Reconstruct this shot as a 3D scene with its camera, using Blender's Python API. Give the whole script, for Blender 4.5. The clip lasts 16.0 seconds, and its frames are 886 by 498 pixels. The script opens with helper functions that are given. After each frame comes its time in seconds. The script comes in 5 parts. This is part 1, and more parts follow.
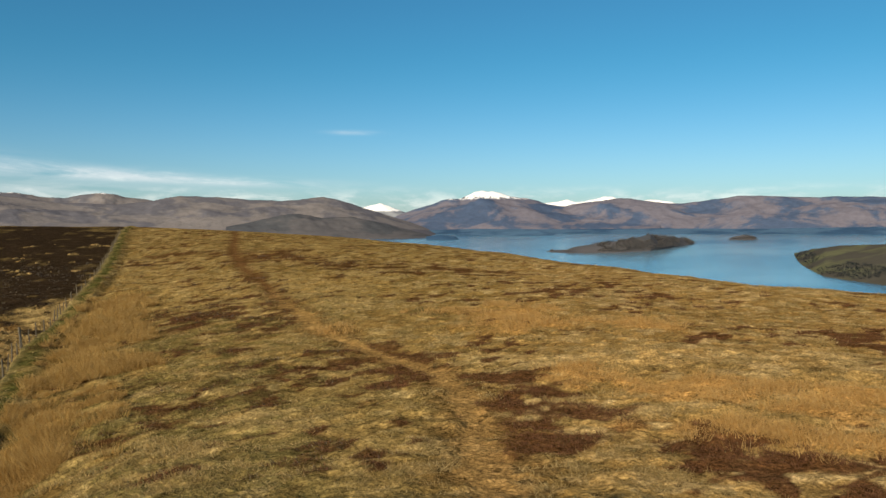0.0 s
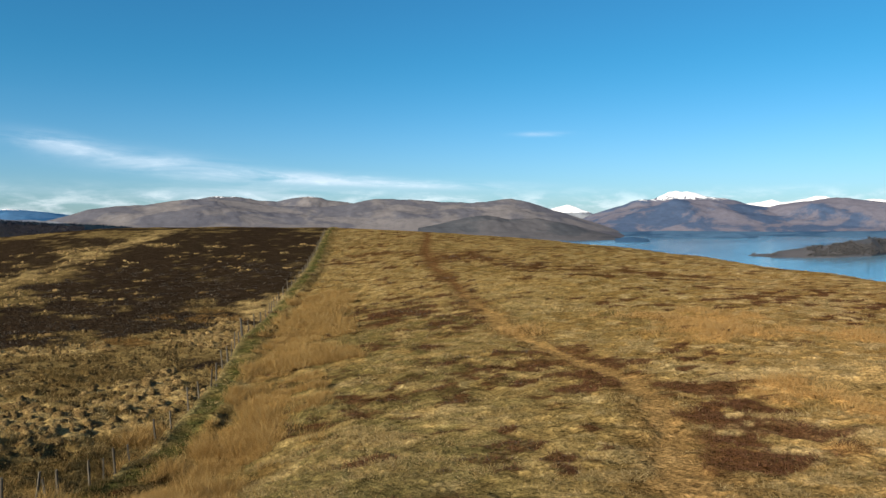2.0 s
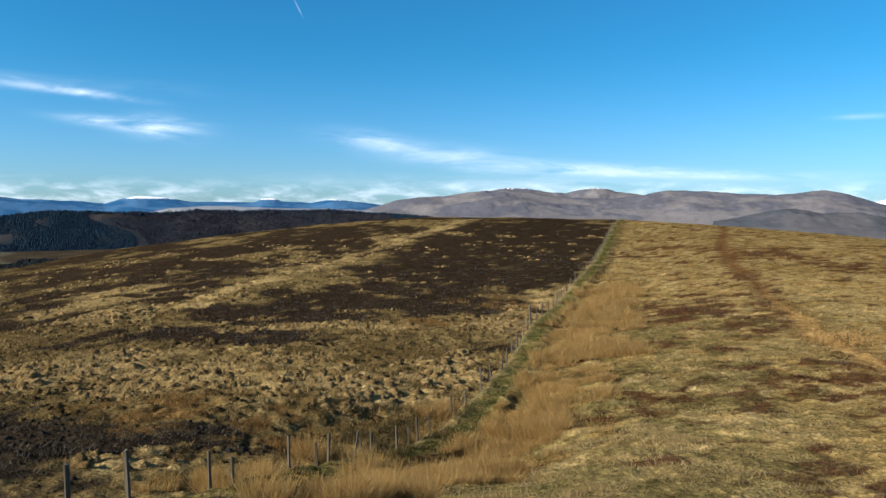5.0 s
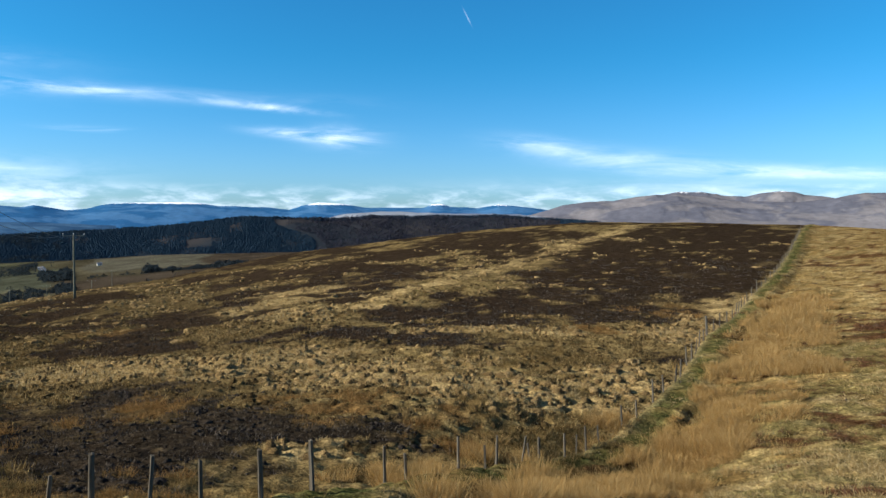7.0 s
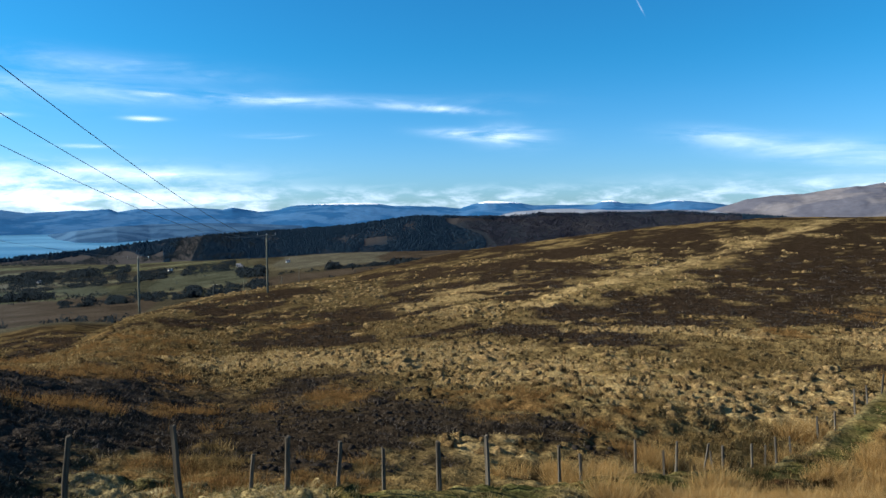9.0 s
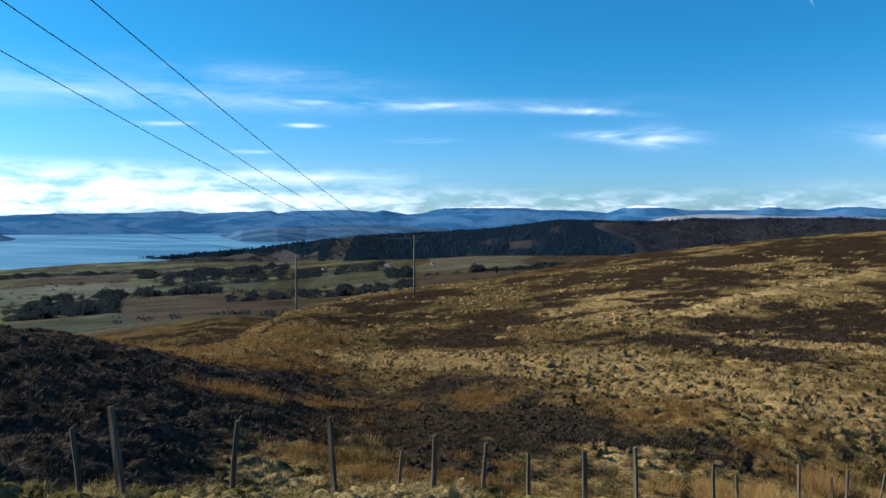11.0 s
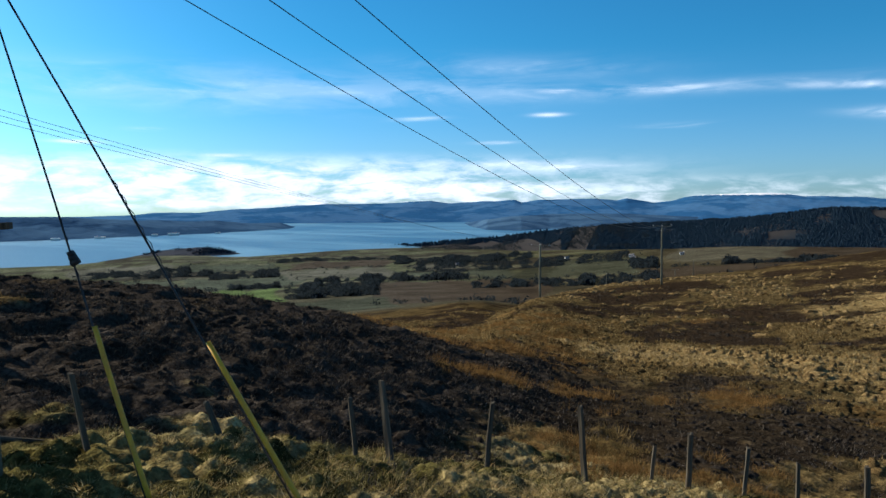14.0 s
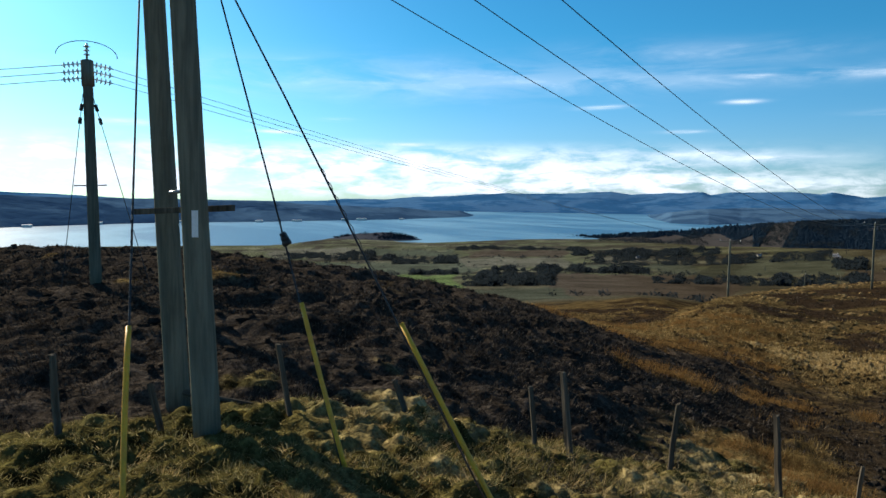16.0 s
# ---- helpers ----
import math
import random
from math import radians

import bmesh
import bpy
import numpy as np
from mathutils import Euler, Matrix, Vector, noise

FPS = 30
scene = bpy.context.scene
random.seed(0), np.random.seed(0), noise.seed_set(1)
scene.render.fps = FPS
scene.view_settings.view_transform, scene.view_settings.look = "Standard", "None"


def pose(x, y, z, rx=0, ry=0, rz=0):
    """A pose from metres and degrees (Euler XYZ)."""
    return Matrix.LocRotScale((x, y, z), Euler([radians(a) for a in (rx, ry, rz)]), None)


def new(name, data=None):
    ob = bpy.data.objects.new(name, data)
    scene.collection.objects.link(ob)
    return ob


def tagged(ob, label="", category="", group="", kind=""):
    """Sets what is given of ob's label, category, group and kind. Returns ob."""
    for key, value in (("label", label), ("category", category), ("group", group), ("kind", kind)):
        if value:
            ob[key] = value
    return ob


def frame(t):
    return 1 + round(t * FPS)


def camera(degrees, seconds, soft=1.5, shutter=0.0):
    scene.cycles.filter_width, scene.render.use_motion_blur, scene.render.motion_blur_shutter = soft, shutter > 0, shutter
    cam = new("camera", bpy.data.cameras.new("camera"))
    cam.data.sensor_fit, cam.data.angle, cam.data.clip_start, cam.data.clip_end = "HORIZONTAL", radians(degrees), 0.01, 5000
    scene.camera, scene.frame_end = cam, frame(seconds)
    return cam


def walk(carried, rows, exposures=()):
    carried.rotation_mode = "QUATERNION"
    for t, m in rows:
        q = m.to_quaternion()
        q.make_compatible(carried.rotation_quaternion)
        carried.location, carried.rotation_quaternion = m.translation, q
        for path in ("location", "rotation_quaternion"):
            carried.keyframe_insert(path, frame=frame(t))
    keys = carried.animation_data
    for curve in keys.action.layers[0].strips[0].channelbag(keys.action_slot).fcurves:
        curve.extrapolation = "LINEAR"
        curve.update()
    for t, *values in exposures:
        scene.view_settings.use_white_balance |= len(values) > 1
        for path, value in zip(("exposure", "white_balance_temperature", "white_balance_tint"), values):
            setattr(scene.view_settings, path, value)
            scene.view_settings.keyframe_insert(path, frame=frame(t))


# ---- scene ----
LENS = 62.2
cam = camera(LENS, 16.0, soft=1.5)
# seconds, bearing, tilt, lean; the lens is carried 0.55 m out from the turning body
TURN = [
    (0.0, -49.51, 87.51, -0.27), (0.5, -44.18, 87.88, -0.12), (1.0, -40.59, 87.57, -0.29), (1.5, -38.1, 87.42, -0.53), (2.0, -34.99, 87.7, -0.3),
    (2.5, -32.05, 87.06, -0.34), (3.0, -29.22, 86.71, 0.26), (3.5, -25.6, 86.93, -0.05), (4.0, -20.73, 86.96, 0.14),
    (6.5, -3.63, 87.34, 0.15), (7.0, 0.01, 87.39, 0.19), (7.5, 3.77, 87.36, -0.17), (8.0, 7.19, 87.12, -0.36), (8.5, 10.37, 87.11, -0.51),
    (11.0, 24.38, 87.59, 0.05), (11.5, 28.19, 87.38, 0.06), (12.0, 31.77, 87.2, -0.24), (12.5, 34.81, 86.91, 0.08), (13.0, 37.58, 86.79, 0.28),
    (13.5, 40.0, 86.68, -0.14), (14.0, 43.16, 86.76, -0.31), (14.5, 46.47, 86.48, -0.79), (15.0, 49.61, 86.55, 0.24), (15.5, 52.96, 86.37, 0.4),
    (16.0, 56.93, 85.9, 0.75)]
EXPOSURES = [(0.0, 0.63, 7600, 10), (1.0, 0.72, 7000, 10), (2.0, 0.81, 6700, 10), (4.0, 0.94, 6300, 10), (7.0, 1.08, 5950, 10), (11.0, 1.0, 5800, 10), (13.5, 0.84, 6050, 10), (15.0, 0.74, 6250, 10), (16.0, 0.82, 6450, 10)]


def carried_pose(yaw, tilt, lean):
    a = radians(yaw)
    return pose(-0.55 * math.sin(a), 0.55 * math.cos(a), 1.65, tilt, 0, yaw) @ pose(0, 0, 0, 0, 0, lean)


walk(cam, [(t, carried_pose(*turn)) for t, *turn in TURN], EXPOSURES)

# ---- sky and sun ----
SUN_BEARING, SUN_HEIGHT = 100.0, 25.0
sun_data = bpy.data.lights.new("sun", "SUN")
sun_data.energy, sun_data.angle, sun_data.color = 5.0, radians(0.5), (1.0, 0.88, 0.70)
sun = new("sun", sun_data)
sun.matrix_world = pose(0, 0, 60, 90 - SUN_HEIGHT, 0, SUN_BEARING - 180)


class Net:
    """Short hand for building a node tree."""

    def __init__(self, tree):
        self.tree = tree

    def add(self, kind, **sets):
        node = self.tree.nodes.new(kind)
        for key, value in sets.items():
            if key == "operation":
                node.operation = value
            elif key == "blend_type":
                node.blend_type = value
            elif key == "data_type":
                node.data_type = value
            elif key == "attribute_name":
                node.attribute_name = value
        return node

    def put(self, socket, value):
        if isinstance(value, bpy.types.NodeSocket):
            self.tree.links.new(value, socket)
        else:
            socket.default_value = value

    def math(self, operation, a, b=0.0, clamp=False):
        node = self.add("ShaderNodeMath", operation=operation)
        node.use_clamp = clamp
        self.put(node.inputs[0], a)
        self.put(node.inputs[1], b)
        return node.outputs[0]

    def mix(self, factor, a, b, blend="MIX"):
        node = self.add("ShaderNodeMix", data_type="RGBA", blend_type=blend)
        self.put(node.inputs[0], factor)
        self.put(node.inputs[6], a if not isinstance(a, tuple) else (*a, 1.0)[:4])
        self.put(node.inputs[7], b if not isinstance(b, tuple) else (*b, 1.0)[:4])
        return node.outputs[2]

    def noise(self, scale, vector=None, detail=4.0, rough=0.55, distort=0.0):
        node = self.add("ShaderNodeTexNoise")
        if vector is not None:
            self.put(node.inputs["Vector"], vector)
        node.inputs["Scale"].default_value = scale
        node.inputs["Detail"].default_value = detail
        node.inputs["Roughness"].default_value = rough
        node.inputs["Distortion"].default_value = distort
        return node.outputs["Fac"]

    def span(self, value, a, b, lo=0.0, hi=1.0):
        node = self.add("ShaderNodeMapRange")
        node.interpolation_type = "SMOOTHSTEP"
        for k, v in enumerate((value, a, b, lo, hi)):
            self.put(node.inputs[k], v)
        return node.outputs[0]


world = bpy.data.worlds.new("sky")
scene.world = world
world.use_nodes = True
world.node_tree.nodes.clear()
W = Net(world.node_tree)
sky = W.add("ShaderNodeTexSky")
sky.sky_type, sky.sun_disc = "NISHITA", False
sky.sun_elevation, sky.sun_rotation = radians(SUN_HEIGHT), radians(-SUN_BEARING)
sky.altitude, sky.air_density, sky.dust_density, sky.ozone_density = 230, 1.0, 0.45, 2.0
way = W.add("ShaderNodeTexCoord").outputs["Generated"]
split = W.add("ShaderNodeSeparateXYZ")
W.put(split.inputs[0], way)
bearing = W.math("MULTIPLY", W.math("ARCTAN2", W.math("MULTIPLY", split.outputs[0], -1.0), split.outputs[1]), 57.2958)
height = W.math("MULTIPLY", W.math("ARCSINE", split.outputs[2]), 57.2958)
drawn = W.add("ShaderNodeCombineXYZ")
W.put(drawn.inputs[0], W.math("MULTIPLY", bearing, 0.10))
W.put(drawn.inputs[1], W.math("MULTIPLY", height, 0.62))
streaks = W.noise(1.0, drawn.outputs[0], 6.0, 0.6, 0.6)
puffs_at = W.add("ShaderNodeCombineXYZ")
W.put(puffs_at.inputs[0], W.math("MULTIPLY", bearing, 0.30))
W.put(puffs_at.inputs[1], W.math("MULTIPLY", height, 1.1))
puffs = W.noise(1.0, puffs_at.outputs[0], 7.0, 0.62, 0.3)


def cloud(at, wide, up, tall, slope, strength):
    """A wisp: a soft lens about one bearing and height, broken by the streaks."""
    da = W.math("DIVIDE", W.math("SUBTRACT", bearing, at), wide)
    level = W.math("ADD", up, W.math("MULTIPLY", W.math("SUBTRACT", bearing, at), slope))
    dh = W.math("DIVIDE", W.math("SUBTRACT", height, level), tall)
    near = W.math("ADD", W.math("MULTIPLY", da, da), W.math("MULTIPLY", dh, dh))
    body = W.math("POWER", 2.718, W.math("MULTIPLY", near, -1.0))
    return W.math("MULTIPLY", W.math("MULTIPLY", body, W.span(streaks, 0.32, 0.62)), strength)


# bearing, half width, height, half depth, slope, strength
NORTH_WISPS = [(-1.8, 0.24, 14.92, 0.09, 1.8, 0.35), (14.0, 3.6, 8.1, 0.24, 0.07, 0.9), (10.3, 3.2, 6.05, 0.32, 0.06, 0.8), (7.6, 2.4, 5.9, 0.75, 0.02, 0.5),
         (-7.6, 2.8, 5.3, 0.6, 0.16, 0.35), (-14.5, 6.5, 4.1, 0.75, 0.12, 0.38), (-24.5, 9.0, 3.2, 0.42, 0.05, 0.6), (-33, 8, 2.7, 0.3, 0.02, 0.3),
         (-42.6, 1.7, 6.5, 0.16, 0.0, 0.35), (-20, 14, 2.0, 0.5, 0.02, 0.35)]
WEST_WISPS = [(25.9, 4.2, 8.6, 0.25, 0.02, 0.35), (25.6, 2.6, 5.9, 0.25, 0.0, 0.3), (34.3, 1.2, 8.75, 0.14, 0.0, 0.9), (35.0, 1.1, 7.0, 0.14, 0.0, 0.9),
         (44.9, 1.6, 6.8, 0.13, -0.04, 0.7), (39.2, 1.5, 4.95, 0.12, 0.0, 0.8), (65.1, 1.1, 5.7, 0.14, 0.0, 0.9), (69.5, 1.5, 4.7, 0.12, 0.0, 0.8),
         (59.6, 1.2, 3.95, 0.12, 0.0, 0.8), (79.7, 2.2, 5.0, 0.2, 0.0, 0.9), (32.8, 4.0, 3.0, 0.22, 0.0, 0.7), (41.0, 6.0, 3.4, 0.22, 0.0, 0.6),
         (30, 16, 8.6, 0.5, 0.0, 0.22), (60, 20, 8.8, 1.3, 0.0, 0.28), (38, 8, 10.6, 0.7, 0.03, 0.2)]
veil = 0.0
for wisp in NORTH_WISPS + WEST_WISPS:
    veil = W.math("ADD", veil, cloud(*wisp))
# the bank of cloud low over the firth, thinning northwards
low = W.math("MULTIPLY", W.span(height, -0.5, 0.8), W.span(height, 4.6, 2.0))
west = W.math("MULTIPLY", W.span(bearing, 18, 60), W.span(bearing, 175, 120))
bank = W.math("MULTIPLY", W.math("MULTIPLY", low, west), W.span(puffs, 0.33, 0.54))
rim = W.math("MULTIPLY", W.math("MULTIPLY", W.span(height, -0.5, 0.6), W.span(height, 2.6, 1.0)), W.math("MULTIPLY", W.span(puffs, 0.40, 0.62), 0.36))
cover_all = W.math("MINIMUM", W.math("ADD", W.math("ADD", veil, W.math("MULTIPLY", bank, 1.1)), rim), 1.0)
shade = W.mix(W.span(puffs, 0.45, 0.75), (9.5, 10.8, 12.4), (15.5, 16.2, 17.0))
air = W.mix(W.span(height, 0.0, 13.0), (0.58, 0.94, 1.41), (0.22, 0.89, 1.22))
air = W.mix(W.math("MULTIPLY", W.span(bearing, 48.0, 98.0), 0.85), air, (0.62, 1.28, 1.60))  # paler air towards the sun
air = W.mix(W.span(height, 18.0, 48.0), air, (0.80, 0.90, 0.98))
clear = W.mix(1.0, sky.outputs[0], air, "MULTIPLY")
tone = W.mix(cover_all, clear, shade)
back = W.add("ShaderNodeBackground")
W.put(back.inputs[0], tone)
back.inputs[1].default_value = 0.056
W.put(W.add("ShaderNodeOutputWorld").inputs[0], back.outputs[0])

# ---- materials ----
def material(name, build, rough=0.9, metal=0.0, bump=0.0, lets_through=0.0):
    """build(net) gives the colour and, if there is relief, the height; lets_through: the share of light that passes a thin blade."""
    m = bpy.data.materials.new(name)
    m.use_nodes = True
    m.node_tree.nodes.clear()
    n = Net(m.node_tree)
    colour, relief = build(n)
    shader = n.add("ShaderNodeBsdfPrincipled")
    n.put(shader.inputs["Base Color"], colour if not isinstance(colour, tuple) else (*colour, 1.0)[:4])
    shader.inputs["Roughness"].default_value = rough
    shader.inputs["Metallic"].default_value = metal
    shader.inputs["Specular IOR Level"].default_value = 0.0 if rough > 0.86 else 0.3
    if relief is not None and bump:
        b = n.add("ShaderNodeBump")
        b.inputs["Strength"].default_value = 1.0
        b.inputs["Distance"].default_value = bump
        n.put(b.inputs["Height"], relief)
        n.put(shader.inputs["Normal"], b.outputs[0])
    surface = shader.outputs[0]
    if lets_through:
        blade = n.add("ShaderNodeBsdfTranslucent")
        n.put(blade.inputs[0], colour)
        both = n.add("ShaderNodeMixShader")
        both.inputs[0].default_value = lets_through
        n.put(both.inputs[1], surface)
        n.put(both.inputs[2], blade.outputs[0])
        surface = both.outputs[0]
    n.put(n.add("ShaderNodeOutputMaterial").inputs[0], surface)
    return m


def place(n):
    return n.add("ShaderNodeTexCoord").outputs["Object"]


def two_tone(a, b, size, fine=0.0, lo=0.35, hi=0.65):
    """Two colours in patches of that size, with finer speckle over them."""
    def build(n):
        at = place(n)
        big = n.span(n.noise(1.0 / size, at, 5.0, 0.6), lo, hi)
        c = n.mix(big, a, b)
        if fine:
            small = n.noise(1.0 / fine, at, 4.0, 0.65)
            c = n.mix(1.0, c, n.mix(small, (0.72, 0.72, 0.72), (1.28, 1.28, 1.28)), "MULTIPLY")
            return c, small
        return c, big
    return build


def tuft_colour(a, b, c):
    """Three colours, a blade or a clump each its own."""
    def build(n):
        own = n.add("ShaderNodeNewGeometry").outputs["Random Per Island"]
        at = place(n)
        drift = n.noise(0.35, at, 3.0)
        first = n.mix(n.span(drift, 0.35, 0.65), a, b)
        return n.mix(n.span(own, 0.45, 1.0), first, c), None
    return build


def moor_build(n):
    at = place(n)
    cover = n.add("ShaderNodeAttribute", attribute_name="cover").outputs["Color"]
    coarse = n.noise(0.55, at, 4.0, 0.6)
    clump = n.noise(2.4, at, 4.0, 0.62)
    gaps = n.noise(1.9, n.mix(1.0, at, (31.0, 17.0, 5.0), "ADD"), 4.0, 0.65)
    fine = n.noise(9.0, at, 4.0, 0.7)
    c = n.mix(1.0, cover, n.mix(n.span(coarse, 0.3, 0.7), (0.84, 0.83, 0.80), (1.16, 1.16, 1.14)), "MULTIPLY")
    c = n.mix(1.0, c, n.mix(n.span(clump, 0.50, 0.62), (0.88, 0.88, 0.87), (1.34, 1.35, 1.36)), "MULTIPLY")
    c = n.mix(1.0, c, n.mix(n.span(gaps, 0.33, 0.43), (0.40, 0.385, 0.37), (1.07, 1.07, 1.07)), "MULTIPLY")
    c = n.mix(1.0, c, n.mix(n.span(fine, 0.32, 0.68), (0.54, 0.53, 0.51), (1.50, 1.50, 1.46)), "MULTIPLY")
    return c, n.math("ADD", n.math("ADD", n.math("MULTIPLY", coarse, 0.4), n.math("MULTIPLY", clump, 0.9)), n.math("MULTIPLY", fine, 0.3))


def hill_build(grass, heath, snow_colour=(0.80, 0.83, 0.87)):
    def build(n):
        at = place(n)
        big = n.noise(0.0042, at, 6.0, 0.62, 0.4)
        small = n.noise(0.03, at, 5.0, 0.65)
        # heath patches; on the loch hills they also paint in cloud shadow
        c = n.mix(n.span(big, 0.45, 0.56), grass, heath)
        c = n.mix(1.0, c, n.mix(small, (0.7, 0.7, 0.7), (1.3, 1.3, 1.3)), "MULTIPLY")
        snow = n.add("ShaderNodeAttribute", attribute_name="snow").outputs["Fac"]
        drift = n.math("MULTIPLY", n.math("SUBTRACT", n.noise(0.045, at, 7.0, 0.75), 0.5), n.span(snow, 0.0, 0.45, 0.0, 3.6))
        lying = n.span(n.math("ADD", snow, drift), 0.42, 0.58)
        return n.mix(lying, c, snow_colour), n.math("ADD", n.math("MULTIPLY", big, 4.0), small)
    return build


def wood_build(a, b):
    def build(n):
        at = n.add("ShaderNodeMapping")
        n.put(at.inputs["Vector"], place(n))
        at.inputs["Scale"].default_value = (14.0, 14.0, 0.9)
        grain = n.noise(1.0, at.outputs[0], 6.0, 0.65, 0.4)
        stain = n.noise(1.4, place(n), 4.0, 0.6)
        own = n.add("ShaderNodeObjectInfo").outputs["Random"]
        c = n.mix(n.span(grain, 0.3, 0.7), a, b)
        c = n.mix(1.0, c, n.mix(stain, (0.6, 0.62, 0.6), (1.3, 1.28, 1.2)), "MULTIPLY")
        c = n.mix(1.0, c, n.mix(own, (0.8, 0.8, 0.8), (1.2, 1.2, 1.2)), "MULTIPLY")
        return c, grain
    return build


def water_build(n):
    at = place(n)
    drift = n.add("ShaderNodeMapping")
    n.put(drift.inputs["Vector"], at)
    drift.inputs["Scale"].default_value = (0.0016, 0.0044, 1.0)
    drift.inputs["Rotation"].default_value = (0, 0, 0.6)
    lanes = n.noise(1.0, drift.outputs[0], 5.0, 0.6, 0.8)
    ripple = n.noise(0.12, at, 3.0, 0.6)
    # paler lanes in the water's colour imitate streaks of reflected sky
    return n.mix(n.span(lanes, 0.4, 0.66), (0.026, 0.098, 0.180), (0.13, 0.26, 0.35)), ripple


MOOR = material("moor_turf", moor_build, 0.95, bump=0.2)
GRASS = material("bleached_grass", tuft_colour((0.262, 0.188, 0.082), (0.205, 0.142, 0.058), (0.345, 0.268, 0.135)), 0.9, lets_through=0.45)
RUSH_M = material("rush_straw", tuft_colour((0.330, 0.208, 0.072), (0.265, 0.162, 0.055), (0.470, 0.335, 0.145)), 0.9, lets_through=0.45)
# palest twigs imitate backlit glints; the tones are lifted for glare too
HEATH_M = material("glinting_heather_twigs", tuft_colour((0.026, 0.0222, 0.019), (0.030, 0.0245, 0.0205), (0.125, 0.106, 0.083)), 0.9)
DULL_M = material("dull_brown_moor_grass", tuft_colour((0.130, 0.086, 0.033), (0.100, 0.067, 0.026), (0.345, 0.250, 0.112)), 0.9, lets_through=0.45)
GOLD_M = material("golden_dead_grass", tuft_colour((0.40, 0.250, 0.095), (0.34, 0.210, 0.078), (0.50, 0.335, 0.145)), 0.9, lets_through=0.45)
RUSSET_M = material("russet_rush_straw", tuft_colour((0.165, 0.092, 0.030), (0.130, 0.074, 0.026), (0.285, 0.172, 0.064)), 0.9, lets_through=0.35)
STRAW_M = material("drooping_dead_straw", tuft_colour((0.320, 0.232, 0.100), (0.245, 0.172, 0.068), (0.480, 0.368, 0.188)), 0.9, lets_through=0.45)
SEDGE_M = material("olive_sedge", tuft_colour((0.125, 0.086, 0.032), (0.095, 0.068, 0.026), (0.21, 0.148, 0.06)), 0.9, lets_through=0.45)
RUST_M = material("rusty_heather_twigs", tuft_colour((0.072, 0.034, 0.019), (0.058, 0.028, 0.016), (0.115, 0.060, 0.032)), 0.9)
MOSS_M = material("green_moss_grass", tuft_colour((0.072, 0.070, 0.024), (0.120, 0.104, 0.038), (0.310, 0.256, 0.125)), 0.9, lets_through=0.45)



def clump_build(a, b, dark):
    """Matted stalks of a clump, each clump its own shade."""
    def build(n):
        own = n.add("ShaderNodeNewGeometry").outputs["Random Per Island"]
        stalks = n.noise(16.0, place(n), 5.0, 0.75, 0.8)
        return n.mix(n.span(stalks, 0.38, 0.6), dark, n.mix(n.math("POWER", own, 1.6), a, b)), stalks
    return build


TUSSOCK_M = material("matted_pale_tussock", clump_build((0.190, 0.128, 0.054), (0.47, 0.330, 0.145), (0.080, 0.052, 0.024)), 0.95, bump=0.12)
DULL_CLUMP = material("matted_dull_tussock", clump_build((0.056, 0.037, 0.016), (0.25, 0.176, 0.072), (0.044, 0.030, 0.014)), 0.95, bump=0.12)
HEATH_CLUMP = material("matted_heather", clump_build((0.030, 0.0255, 0.021), (0.058, 0.048, 0.038), (0.022, 0.019, 0.016)), 0.95, bump=0.08)
LOCH_WATER = material("calm_loch_water", water_build, 0.14, bump=0.35)
FIRTH_WATER = material("ruffled_sea_water", water_build, 0.36, bump=0.9)
POST_M = material("grey_weathered_timber", wood_build((0.050, 0.044, 0.037), (0.145, 0.128, 0.104)), 0.9, bump=0.006)
POLE_M = material("tarred_pole_timber", wood_build((0.105, 0.105, 0.085), (0.185, 0.180, 0.142)), 0.9, bump=0.008)
YELLOW = material("yellow_plastic_sleeve", two_tone((0.70, 0.38, 0.03), (0.56, 0.30, 0.035), 0.25, 0.02), 0.5)
WIRE_M = material("dark_steel_wire", two_tone((0.03, 0.03, 0.033), (0.06, 0.06, 0.06), 0.3), 0.5, 0.6)
ALLOY = material("dull_galvanised_steel", two_tone((0.35, 0.36, 0.36), (0.22, 0.21, 0.19), 0.15, 0.02), 0.45, 0.9)
GLASS_I = material("pale_insulator_glaze", two_tone((0.75, 0.78, 0.78), (0.62, 0.66, 0.66), 0.1), 0.12)
PLATE_M = material("white_plate_paint", two_tone((0.85, 0.86, 0.84), (0.78, 0.78, 0.75), 0.1, 0.01), 0.5)
TAPE_M = material("black_rubber_tape", two_tone((0.02, 0.02, 0.022), (0.035, 0.035, 0.035), 0.05), 0.7)
# distant trees carry the blue of haze in their own colours
CONIFER = material("hazed_dark_spruce_needles", tuft_colour((0.012, 0.024, 0.040), (0.015, 0.028, 0.044), (0.019, 0.033, 0.047)), 0.95)
LARCH = material("hazed_bare_larch_twigs", tuft_colour((0.029, 0.031, 0.046), (0.034, 0.035, 0.048), (0.044, 0.042, 0.053)), 0.95)
SCRUB = material("hazed_bare_winter_twigs", tuft_colour((0.019, 0.028, 0.035), (0.022, 0.030, 0.036), (0.027, 0.034, 0.038)), 0.95, lets_through=0.3)
ISLE_TREES = material("hazed_bare_island_twigs", tuft_colour((0.056, 0.060, 0.070), (0.068, 0.068, 0.074), (0.092, 0.086, 0.082)), 0.95)
RENDER_M = material("white_house_render", two_tone((0.75, 0.74, 0.70), (0.62, 0.6, 0.56), 2.0, 0.3), 0.9)
